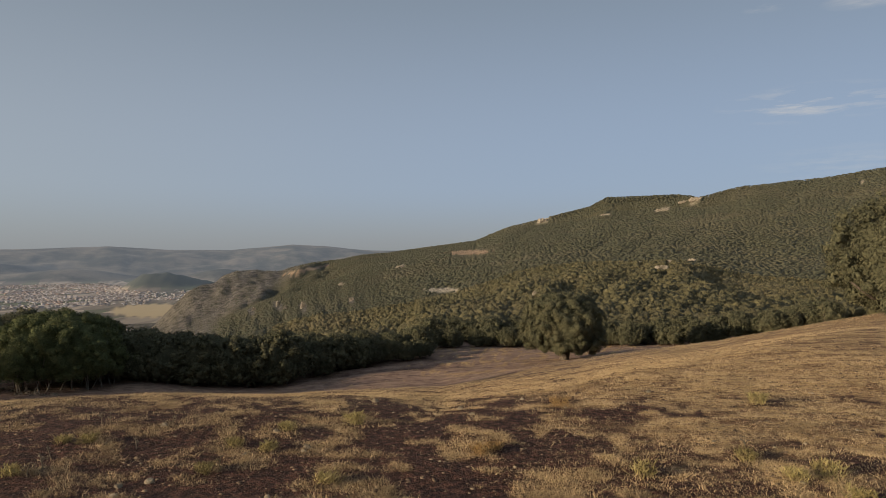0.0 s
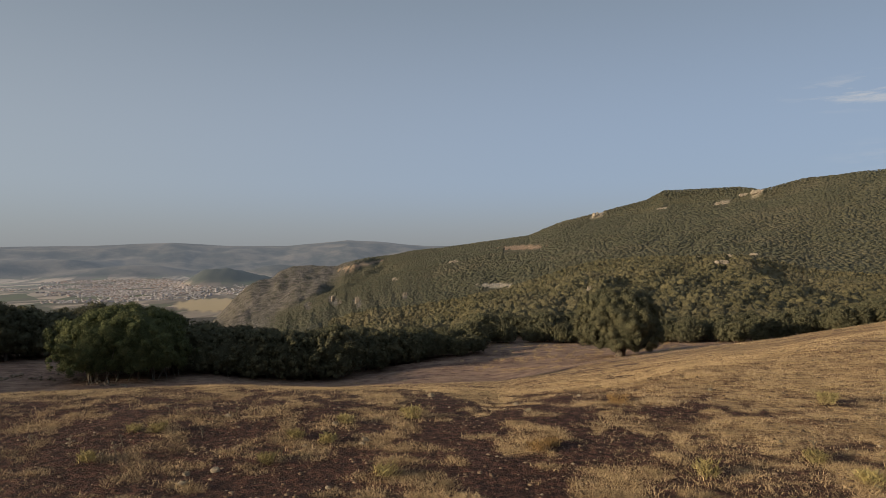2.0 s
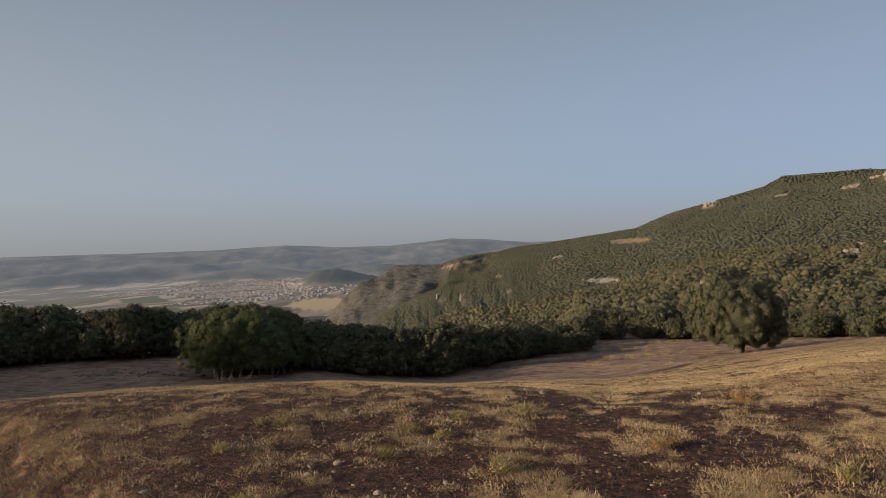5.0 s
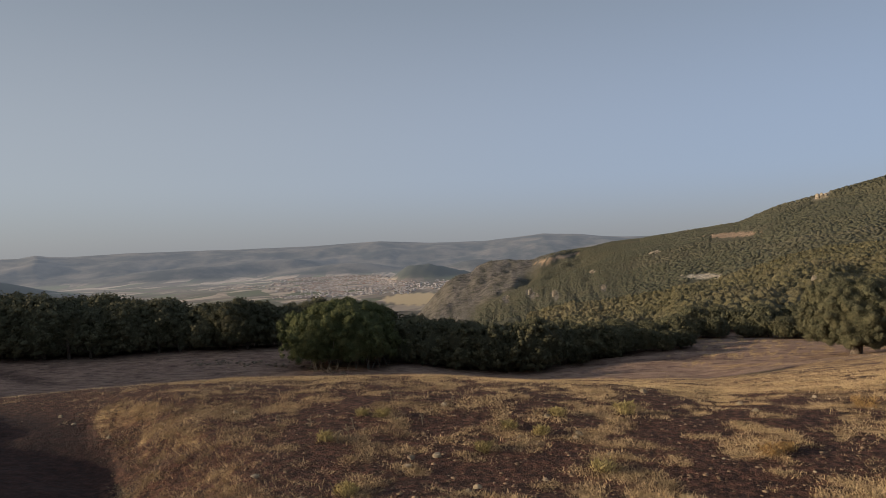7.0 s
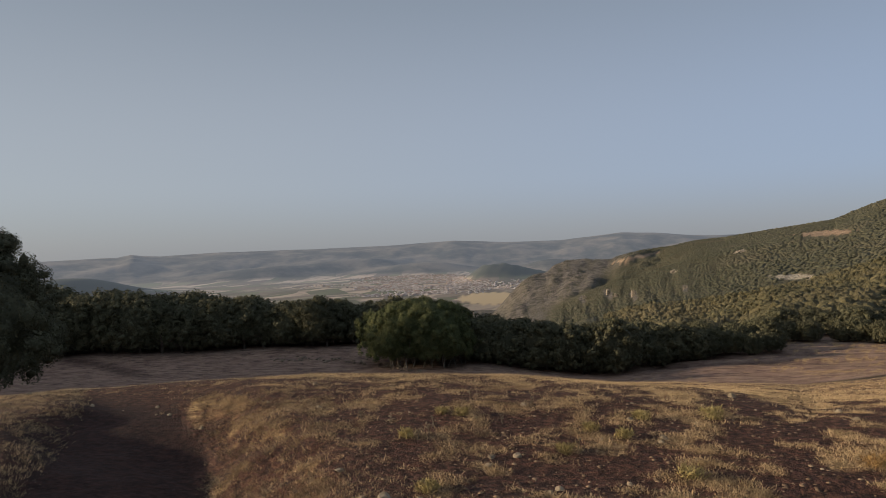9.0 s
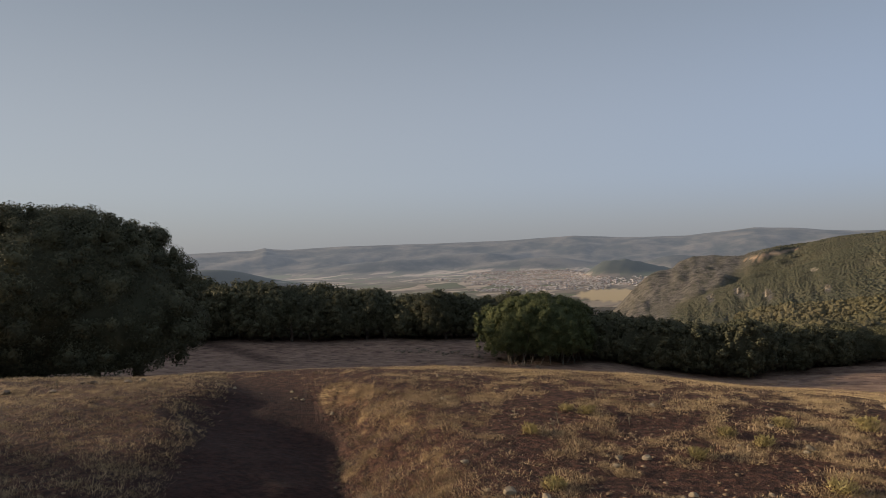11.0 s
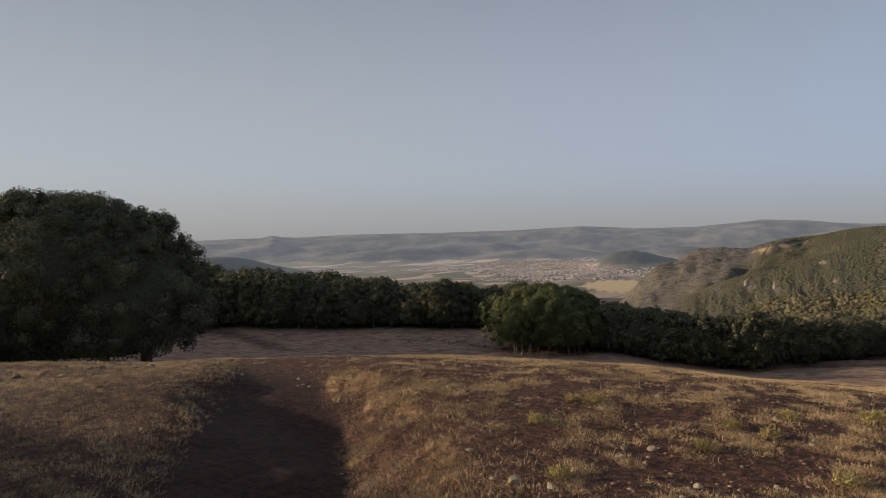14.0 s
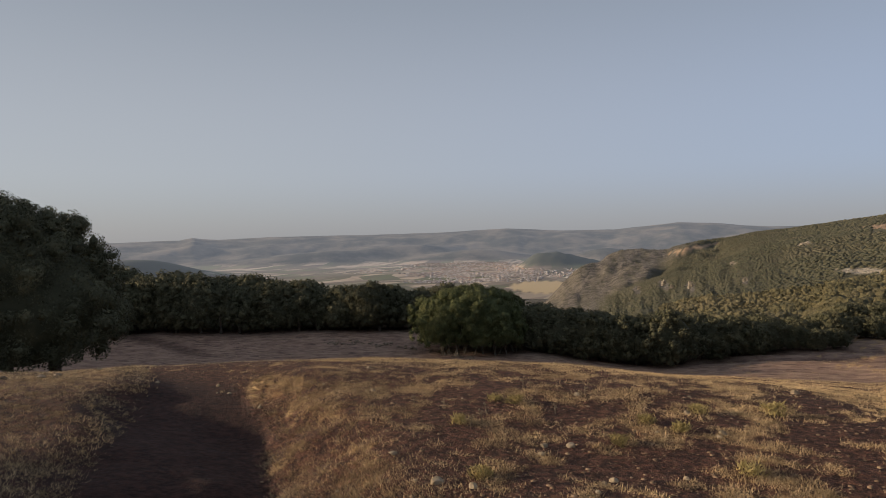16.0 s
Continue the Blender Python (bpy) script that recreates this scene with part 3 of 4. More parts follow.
def lobed_crown(wide, tall, lift, lobes, leaves, leaf, seed, clumps=160, full=2.5, skirt=0.66):
    """A crown: a bulging dome set with many small clumps of leaf sprays, over a plain inner body. Returns a mesh."""
    r = np.random.default_rng(seed)
    R, H = wide / 2, tall - lift
    wave = r.uniform(0, 6.283, 8)

    def reach(h, a):
        """The dome's half width at a share h of its height, by the direction a round it."""
        flat = np.where(h > 0.3, np.sqrt(np.clip(1 - (np.clip(h - 0.3, 0, 1) / 0.7) ** full, 0, 1)), skirt + (1 - skirt) * np.sin(h / 0.3 * 1.57))
        bulge = 0.08 * np.sin(3 * a + wave[0] + 2 * h) + 0.075 * np.sin(5 * a + wave[1] - 5 * h) + 0.05 * np.sin(lobes / 3 * a + wave[2] + 9 * h)
        return R * flat * (0.93 + bulge)

    k = np.arange(clumps)
    a = k * 2.39996 + r.uniform(-0.25, 0.25, clumps)
    h = 1.04 - 1.04 * ((k + 0.5) / clumps) + r.uniform(-0.03, 0.03, clumps)
    h = np.clip(h, 0.03, 0.985)
    size = 0.55 * np.sqrt(6.283 * R * H / clumps) * r.uniform(0.5, 1.45, clumps)
    rad = np.maximum(reach(h, a) - size * r.uniform(-0.3, 1.4, clumps), 0)
    top = 1 + 0.025 * np.sin(2 * a + wave[3]) + 0.03 * np.sin(5 * a + wave[4])
    cc = np.stack([rad * np.cos(a), rad * np.sin(a), lift + H * h * top - size * 0.7 * h + size * 0.4 * (1 - h)], -1)
    # the flat of the dome
    flat_top = r.uniform(0, 1, clumps) < 0.14
    rt = 0.72 * R * np.sqrt(r.uniform(0, 1, clumps))
    ht = lift + H * (0.3 + 0.7 * (1 - (rt / R) ** 2) ** (1 / full)) - size * r.uniform(0.5, 1.1, clumps)
    cc = np.where(flat_top[:, None], np.stack([rt * np.cos(a), rt * np.sin(a), ht], -1), cc)
    # inner body
    turns, rows = 18, 9
    ga, gh = np.meshgrid(np.arange(turns) * 6.283 / turns, np.linspace(0.04, 0.96, rows))
    gr = np.maximum(reach(gh, ga) - np.sqrt(6.283 * R * H / clumps) * 1.55, 0.02) * (gh < 0.95)
    body = np.stack([gr * np.cos(ga), gr * np.sin(ga), lift + H * gh * 0.96], -1).reshape(-1, 3)
    i = np.arange(rows * turns).reshape(rows, turns)
    j = np.roll(i, -1, 1)
    quads = np.stack([i[:-1], j[:-1], j[1:], i[1:]], -1).reshape(-1, 4)
    # leaf sprays over the clumps
    pick = r.choice(clumps, leaves, p=size ** 2 / (size ** 2).sum())
    d = r.standard_normal((leaves, 3))
    d /= np.linalg.norm(d, axis=1)[:, None]
    out = cc[pick] - np.array([0, 0, lift + H * 0.35])
    out /= np.linalg.norm(out, axis=1)[:, None] + 1e-6
    d = np.where(((d * out).sum(1) < -0.25)[:, None], -d, d)
    p = cc[pick] + d * size[pick][:, None] * np.cbrt(r.uniform(0.35, 1.35, (leaves, 1)))
    # many of the sprays line the hollows between the clumps
    k = int(leaves * 0.42)
    ha, hh = r.uniform(0, 6.283, k), 1 - 0.97 * r.uniform(0, 1, k)
    hr = np.maximum(reach(hh, ha) - np.sqrt(6.283 * R * H / clumps) * r.uniform(0.75, 1.3, k), 0.02)
    p[:k] = np.stack([hr * np.cos(ha), hr * np.sin(ha), lift + H * hh * 0.965], -1)
    d[:k] = np.stack([np.cos(ha) * (1 - hh * hh), np.sin(ha) * (1 - hh * hh), hh * hh], -1) + 0.35 * r.standard_normal((k, 3))
    p[:, 2] = np.maximum(p[:, 2], lift * 0.85 + 0.1 * np.abs(r.standard_normal(leaves)))
    nrm = d + 0.25 * out + 0.35 * r.standard_normal((leaves, 3))
    nrm /= np.linalg.norm(nrm, axis=1)[:, None]
    t = np.cross(nrm, r.standard_normal((leaves, 3)))
    t /= np.linalg.norm(t, axis=1)[:, None]
    b = np.cross(nrm, t)
    s = leaf * r.uniform(0.55, 1.25, (leaves, 1))
    q = np.stack([p - t * s, p + t * s * 0.8 + nrm * s * 0.15, p + b * s * 1.15], 1)
    tris = np.concatenate([quads[:, [0, 1, 2]], quads[:, [0, 2, 3]]])
    # a dense core in every clump
    iv, fv = ICO1
    core = cc[:, None] + iv[None] * (0.62 * size)[:, None, None] * r.uniform(0.6, 1.25, (clumps, len(iv), 1)) * r.uniform(0.7, 1.2, (clumps, 1, 3))
    cores = (fv[None] + (np.arange(clumps) * len(iv))[:, None, None]).reshape(-1, 3)
    verts = np.concatenate([body, core.reshape(-1, 3), q.reshape(-1, 3)])
    first = len(body) + clumps * len(iv)
    return mesh_of("crown", verts, np.concatenate([tris, cores + len(body), np.arange(leaves * 3).reshape(-1, 3) + first]))


def limb(bm, path, r0, r1, sides=8):
    """A tapered, round, bent limb along a path."""
    rings, last = [], len(path) - 1
    for k, p in enumerate(path):
        p = Vector(p)
        ahead = (Vector(path[min(k + 1, last)]) - Vector(path[max(k - 1, 0)])).normalized()
        x = ahead.orthogonal().normalized()
        y = ahead.cross(x)
        rad = r0 + (r1 - r0) * k / last
        rings.append([bm.verts.new(p + (x * cos(6.2832 * j / sides) + y * sin(6.2832 * j / sides)) * rad) for j in range(sides)])
    for a, b in zip(rings, rings[1:]):
        for j in range(sides):
            bm.faces.new((a[j], a[(j + 1) % sides], b[(j + 1) % sides], b[j]))
    bm.faces.new(rings[-1])
    bm.faces.new(rings[0][::-1])


def oak(place, name, wide, tall, lift, lobes, leaves, leaf, seed, stems=1, girth=0.25, label="", material=None, bark=None, group="", clumps=160, full=2.5, skirt=0.66):
    """A broad evergreen oak on an Empty at its foot: trunk, limbs and crown."""
    r = random.Random(seed)
    tree = new(name)
    tree.location = place
    part("crown", lobed_crown(wide, tall, lift, lobes, leaves, leaf, seed, clumps=clumps, full=full, skirt=skirt), material or OAK, tree)
    for s in range(stems):
        bm = bmesh.new()
        a, out = s * 2.4 + r.random(), (0.0 if stems == 1 else wide * 0.5 * r.uniform(0.15, 0.62 if stems < 10 else 0.72))
        foot = Vector((cos(a) * out, sin(a) * out, -0.7))
        sway = max(0.3, 0.09 * wide)
        tip = Vector((foot.x + r.uniform(-sway, sway), foot.y + r.uniform(-sway, sway), lift + (tall - lift) * 0.4))
        mid = foot.lerp(tip, 0.45) + Vector((r.uniform(-0.12, 0.12), r.uniform(-0.12, 0.12), 0))
        g = girth * r.uniform(0.8, 1.2)
        limb(bm, [foot, foot + Vector((0, 0, 0.4)) * 0.9, mid, tip], g * 1.25, g * 0.5)
        trunk = part("trunk", mesh_bm("trunk", bm, True), bark or BARK, tree)
        if stems <= 3:
            for k in range(4):
                b = a + k * 1.57 + r.uniform(-0.4, 0.4)
                bm = bmesh.new()
                go = Vector((cos(b), sin(b), 0)) * wide * 0.26
                start = foot.lerp(tip, 0.42 + 0.08 * k)
                limb(bm, [start, start + go * 0.5 + Vector((0, 0, 0.35)), start + go + Vector((0, 0, tall * 0.16))], g * 0.45, g * 0.15, 6)
                part("limb", mesh_bm("limb", bm, True), bark or BARK, trunk)
    return tagged(tree, label, "tree", group)


# the great oak past the meadow's crest, and its neighbour behind
oak(on_land(67.8, 33), "oak_tree", 13.4, 7.4, 0.8, 44, 170000, 0.053, 3, stems=4, girth=0.26, label="large dark spreading evergreen oak with several trunks", clumps=560, full=2.5, skirt=0.93)
oak(on_land(75.6, 37), "oak_tree", 9.8, 6.0, 1.1, 24, 48000, 0.074, 4, stems=3, girth=0.25, label="rounded evergreen oak beside the large spreading one", clumps=420)
# an unseen oak, added behind the viewpoint to shade the ground beside the track
oak(on_land(110.9, 31.0), "oak_tree", 6.2, 6.5, 0.5, 16, 24000, 0.11, 12, stems=2, girth=0.22, label="rounded evergreen oak added out of view to shade the dirt track", clumps=200)
# the lone oak on the open shelf
oak(on_land(-10.1, 55.5), "oak_tree", 7.1, 5.35, 0.7, 24, 90000, 0.058, 5, stems=1, girth=0.36, label="lone dome-shaped evergreen oak standing on the open meadow", clumps=400)
# the oak on the sunlit slope
oak(on_land(-36.2, 48), "oak_tree", 11.2, 7.6, 0.3, 30, 80000, 0.085, 6, stems=2, girth=0.3, label="tall sunlit evergreen oak on the dry grassy slope", clumps=640)
# the thicket with many thin stems
oak(on_land(29.6, 55.5), "oak_thicket", 10.0, 5.15, 0.75, 34, 90000, 0.06, 8, stems=60, girth=0.05, label="dense green oak thicket on many thin pale stems", material=THICKET, bark=PALE_BARK, clumps=420, full=2.8, skirt=0.85)
oak(on_land(38.0, 68.5), "oak_tree", 5.2, 4.9, 0.7, 14, 30000, 0.065, 9, stems=2, girth=0.16, label="small rounded oak standing before the wood", clumps=200)

# trees of the wood's edge: seven shapes, copied
r = random.Random(11)
kinds = [oak(Vector((0, 0, 0)), "oak_tree", w, h, 0.35, 13, 8000, 0.104, 20 + k, stems=2, girth=0.17, clumps=220,
             label="dark evergreen oak in the row along the meadow's edge", group="oaks along the wood's edge") for k, (w, h) in enumerate(((6.0, 5.0), (7.0, 5.3), (5.2, 4.7), (6.4, 5.0)))]
kinds += [oak(Vector((0, 0, 0)), "oak_tree", w, h, 0.2, 11, 4000, 0.15, 30 + k, stems=1, girth=0.2,
              label="dark evergreen oak in the wood behind the meadow's edge", group="oaks along the wood's edge", clumps=90) for k, (w, h) in enumerate(((6.2, 5.0), (7.0, 5.2), (5.6, 4.8)))]
used = [False] * 7


def stand(az, d, tall, back=False):
    """One of the edge's oaks, of that height."""
    k = 4 + r.randrange(3) if back else r.randrange(4)
    size = tall / 5.0 * r.uniform(0.94, 1.06)
    m = Matrix.Translation(on_land(az, d)) @ pose(0, 0, 0, 0, 0, r.uniform(0, 360))
    if used[k]:
        ob = copy_thing(kinds[k], m)
    else:
        ob, used[k] = kinds[k], True
        ob.matrix_basis = m
    ob.scale = (size * r.uniform(0.95, 1.15), size * r.uniform(0.95, 1.15), size)


for az, d, tall in ((24.0, 56, 3.9), (21.6, 55, 3.7), (19.4, 54.3, 3.6), (17.2, 54, 3.5), (15.4, 54.6, 3.9), (13.5, 54.6, 4.4)):
    stand(az, d, tall * r.uniform(0.86, 1.1))      # beside the thicket, in its shade
for az, d, tall in ((26.0, 60, 3.9), (23.5, 59.5, 3.6), (21.0, 58.5, 3.4), (18.6, 58, 3.4), (16.3, 57.5, 3.5), (14.0, 57.5, 3.6)):
    stand(az, d, tall, True)
for k in range(7):                       # hedge on towards the lone oak
    stand(10.2 - 1.4 * k, 58.5 + 0.6 * k + r.uniform(-0.6, 0.6), 3.2 - 0.27 * k)
for k in range(4):
    stand(11.4 - 2.4 * k, 62 + 0.6 * k + r.uniform(-1, 1), 3.0 - 0.4 * k)
for row in range(4):                     # low wood filling the hollow behind the hedge
    for k in range(5):
        stand(11.6 - 2.3 * k + 0.8 * (row % 2) + r.uniform(-0.5, 0.5), 65.5 + 4.6 * row + r.uniform(-1, 1), 2.3 + r.uniform(-0.3, 0.3), row > 1)
EDGE_AZ, EDGE_D, EDGE_TALL = [32, 40, 44, 47.5, 52.5, 56, 62, 80], [70.5, 70.5, 72.5, 73.5, 75.5, 79.5, 80, 76], [4.2, 4.3, 4.6, 5.0, 5.7, 6.3, 6.4, 6.4]
for k in range(15):                      # the wood behind the shelf
    az = 32.3 + 1.95 * k
    stand(az, np.interp(az, EDGE_AZ, EDGE_D) + r.uniform(-0.7, 0.9), np.interp(az, EDGE_AZ, EDGE_TALL) * r.uniform(0.82, 1.08))
for k in range(23):
    az = 31.5 + 2.3 * k
    stand(az, np.interp(az, EDGE_AZ, EDGE_D) + 6 + r.uniform(-1, 1), np.interp(az, EDGE_AZ, EDGE_TALL) * r.uniform(0.86, 1.07), True)
for k in range(24):                      # the mountain's foot, in loose order
    stand(1.6 - 1.38 * k + r.uniform(-0.4, 0.4), 69.5 + r.uniform(-0.6, 1.6), r.uniform(1.6, 2.5))
for k in range(22):
    stand(2.2 - 1.5 * k + r.uniform(-0.5, 0.5), 74 + r.uniform(-1.5, 1.5), r.uniform(1.8, 2.7), True)

for k in range(36):                      # oaks added on the unseen sunward rise, to heighten its shade
    stand(80.8 + 1.35 * k + r.uniform(-0.5, 0.5), 114 + 9 * (k % 2) + r.uniform(-3, 3), r.uniform(4.2, 5.2), True)

# ---- the wood on the mountain: crowns past counting ----


def wood(name, lo, hi, thick, shape, label, sprays=0, flat=0.8, material=None, lean=0.5, spread=(-40, 26)):
    """Crowns scattered over the mountain between two distances, clear of its clearings: each a rounded body, with loose sprays of leaves."""
    g = np.random.default_rng(int(lo))
    gap = thick * float(crown_size(np.sqrt(lo * hi)))
    gx, gy = np.meshgrid(np.arange(-0.45 * hi, 0.65 * hi, gap), np.arange(0.7 * lo, hi, gap * 0.87))
    gx = gx + gap * 0.5 * (np.arange(len(gx)) % 2)[:, None]
    gx, gy = gx + gap * g.uniform(-0.62, 0.62, gx.shape), gy + gap * g.uniform(-0.62, 0.62, gy.shape)
    az, d = (v.ravel() for v in bearing(gx, gy))
    inside = (az > spread[0]) & (az < spread[1]) & (d > lo) & (d < hi) & (d < np.interp(az, RIDGE_AZ, RIDGE_D) + 25)
    az, d, gx, gy = az[inside], d[inside], gx.ravel()[inside], gy.ravel()[inside]
    n = len(az)
    z = height(az, d)
    el = np.degrees(np.arctan2(z - EYE, d))
    # a crown hides what lies behind it, so clearings are open a little way below too
    bare, ahead = clearing(az, el, 1.12), clearing(az, el + np.degrees(2.2 * crown_size(d) / d), 1.0)
    bare = {kind: np.maximum(v, ahead[kind]) for kind, v in bare.items()}
    open_ = np.maximum(np.maximum(bare["field"], bare["red"]), np.maximum(bare["rock"] * 0.82, bare["pale"]))
    patch = ripple(gx, gy, 45, 3, 5)
    thin = np.clip(0.10 + 0.25 * patch * sstep(d, 100, 200), 0, 0.4)
    dr = np.interp(az, RIDGE_AZ, RIDGE_D)
    keep = (g.uniform(0, 1, n) > np.maximum(open_ * 1.15, thin)) & (d < dr + 25)
    az, d, z, patch = az[keep], d[keep], z[keep], patch[keep]
    n = len(az)
    s = crown_size(d) * np.exp(0.20 * g.standard_normal(n).clip(-2, 1.6)) * (1 + 0.16 * patch) * (1 - 0.3 * sstep(az, 3, 7) * (d > 365)) * (1 - 0.6 * bare["rock"][keep])
    rise = flat * g.uniform(0.85, 1.25, n)
    c = np.stack([-d * np.sin(np.radians(az)), d * np.cos(np.radians(az)), z + 0.42 * s * rise / 0.8], -1)
    iv, fv = shape
    a = g.uniform(0, 6.28, n)
    lump = 0.9 + 0.28 * g.standard_normal((n, len(iv))).clip(-1.2, 1.2)
    v = iv[None] * lump[..., None]
    v = np.stack([v[..., 0] * np.cos(a)[:, None] - v[..., 1] * np.sin(a)[:, None], v[..., 0] * np.sin(a)[:, None] + v[..., 1] * np.cos(a)[:, None], v[..., 2] * rise[:, None]], -1)
    # each crown leans with the slope that it stands on
    def ground_at(x, y):
        return height(*bearing(x, y))
    dx = np.clip((ground_at(c[:, 0] + 4, c[:, 1]) - ground_at(c[:, 0] - 4, c[:, 1])) / 8, -0.5, 0.5)
    dy = np.clip((ground_at(c[:, 0], c[:, 1] + 4) - ground_at(c[:, 0], c[:, 1] - 4)) / 8, -0.5, 0.5)
    v[..., 2] += lean * (v[..., 0] * dx[:, None] + v[..., 1] * dy[:, None])
    w = v * s[:, None, None] + c[:, None]
    faces = fv[None] + (np.arange(n) * len(iv))[:, None, None]
    ob = part(name, smooth(mesh_of(name, w.reshape(-1, 3), faces.reshape(-1, 3))), material or CANOPY)
    tagged(ob, label, "wood", kind="stuff")
    if sprays:
        k = g.integers(0, n, sprays)
        bud = g.standard_normal((n, 9, 3))
        bud /= np.linalg.norm(bud, axis=2)[..., None]
        bud[..., 2] = np.abs(bud[..., 2]) - 0.1
        dd = g.standard_normal((sprays, 3))
        dd /= np.linalg.norm(dd, axis=1)[:, None]
        dd[:, 2] = np.abs(dd[:, 2]) - 0.15
        p = c[k] + (bud[k, g.integers(0, 9, sprays)] * 0.66 + dd * 0.44) * s[k][:, None] * np.array([1, 1, 0.85])
        nn = dd + 0.25 * g.standard_normal((sprays, 3))
        nn /= np.linalg.norm(nn, axis=1)[:, None]
        t = np.cross(nn, g.standard_normal((sprays, 3)))
        t /= np.linalg.norm(t, axis=1)[:, None]
        b = np.cross(nn, t)
        q = g.uniform(0.6, 1.3, (sprays, 1)) * 0.0021 * np.hypot(p[:, 0], p[:, 1])[:, None]
        quad = np.stack([p - t * q, p + t * q, p + b * q * 1.3], 1)
        leaf = part(name + "_foliage", mesh_of(name + "_foliage", quad.reshape(-1, 3), np.arange(sprays * 3).reshape(-1, 3)), material or CANOPY)
        tagged(leaf, "loose outer foliage of the oak wood's crowns", "foliage", kind="stuff")


def crown_size(d):
    """The usual half width of the wood's crowns: stunted near the meadow, fuller up the mountain."""
    return np.interp(d, [84, 150, 330, 640, 1200], [0.72, 0.82, 1.08, 1.5, 2.05])


wood("near_oak_wood", 79, 150, 1.6, DOME2, "evergreen oak wood at the foot of the mountain", 200000, flat=1.0)
wood("middle_oak_wood", 150, 230, 1.6, DOME2, "evergreen oak wood low on the wooded spur", 130000, flat=1.0, spread=(-40, 14))
wood("upper_oak_wood", 230, 365, 1.55, DOME1, "evergreen oak wood over the crest of the spur", 100000, flat=1.0, spread=(-40, 14))
wood("far_oak_wood", 365, 1300, 1.95, DOME1, "distant evergreen oak wood up to the mountain's ridge", flat=0.36, material=HAZY_CANOPY, lean=1.0)


def cliff_mesh(seed):
    """A broken limestone face: a slab cut by many flat planes, with upright cracks."""
    r = random.Random(seed)
    bm = bmesh.new()
    bmesh.ops.create_icosphere(bm, subdivisions=3, radius=0.5)
    cut = [(Vector((r.uniform(-1, 1), r.uniform(-1, 1), r.uniform(-0.3, 0.9))).normalized(), r.uniform(0.26, 0.42)) for _ in range(12)]
    for v in bm.verts:
        for n, lim in cut:
            over = v.co.dot(n) - lim
            if over > 0:
                v.co -= n * over
        v.co.x += 0.04 * sin(v.co.x * 40 + seed) + r.uniform(-0.015, 0.015)
        v.co.y += 0.05 * sin(v.co.x * 31 + 2 * seed)
        v.co.z += r.uniform(-0.03, 0.03)
    return mesh_bm("outcrop", bm)


CLIFFS = [cliff_mesh(k) for k in range(5)]


def outcrop(az, el, wide, tall, k):
    """A pale outcrop at a bearing and an elevation on the mountain, its size in degrees."""
    ds_ = np.geomspace(120, 1150, 900)
    els = np.degrees(np.arctan2(height(np.full(900, az), ds_) - EYE, ds_))
    d = float(ds_[np.argmax(els > el - 0.5 * tall)]) if (els > el - 0.5 * tall).any() else float(ds_[np.argmax(els)])
    p = on_land(az, d)
    w, h = wide * math.pi / 180 * d, tall * math.pi / 180 * d
    for j in range(3):
        ob = part("rock_outcrop", CLIFFS[(k + j) % 5], ROCK)
        side = toward(az - 90) * (j - 1) * w * 0.3
        ob.matrix_basis = Matrix.Translation(p + side + Vector((0, 0, h * (0.25 + 0.12 * (j % 2)) + (1.1 if d < 400 else 0.0)))) @ pose(0, 0, 0, 0, 0, az + 25 * (j - 1)) @ Matrix.Diagonal((w * 0.5, w * 0.3, h * 1.5, 1))
        tagged(ob, "pale weathered limestone outcrop among the mountain's oaks", "rock", "limestone outcrops")


for k, (az, el, wide, tall) in enumerate(((-17.9, -1.45, 1.1, 0.26), (-18.5, -0.95, 0.75, 0.17), (-16.4, -1.05, 0.6, 0.14), (-20.2, -0.8, 0.6, 0.15), (-20.5, 4.15, 1.1, 0.3), (-19.6, 3.9, 0.9, 0.2),
                                          (-18.0, 3.35, 1.2, 0.2), (-8.4, 2.6, 0.9, 0.36), (-13.4, 3.0, 0.5, 0.12), (-7.7, -3.9, 0.4, 0.5), (3.6, -1.3, 0.7, 0.2), (8.6, -2.75, 0.4, 0.2),
                                          (13.7, -4.3, 0.35, 0.5), (13.1, -4.6, 0.3, 0.4), (11.7, -4.4, 0.4, 0.6), (7.7, -4.0, 0.4, 0.3), (15.6, -4.7, 0.4, 0.3))):
    outcrop(az, el, wide, tall, k)


# ---- the town in the valley ----
def house(wide, deep, tall):
    """A flat-roofed house with a parapet and a stair head."""
    bm = bmesh.new()
    for w, dd, z0, z1, x, y in ((wide, deep, -2, tall, 0, 0), (wide, 0.5, tall, tall + 0.9, 0, deep / 2 - 0.25), (wide, 0.5, tall, tall + 0.9, 0, 0.25 - deep / 2),
                                (0.5, deep - 1, tall, tall + 0.9, wide / 2 - 0.25, 0), (0.5, deep - 1, tall, tall + 0.9, 0.25 - wide / 2, 0), (wide * 0.35, deep * 0.4, tall, tall + 2.4, wide * 0.2, deep * 0.15)):
        bmesh.ops.create_cube(bm, size=1, matrix=Matrix.Translation((x, y, (z0 + z1) / 2)) @ Matrix.Diagonal((w, dd, z1 - z0, 1)))
    return mesh_bm("house", bm)


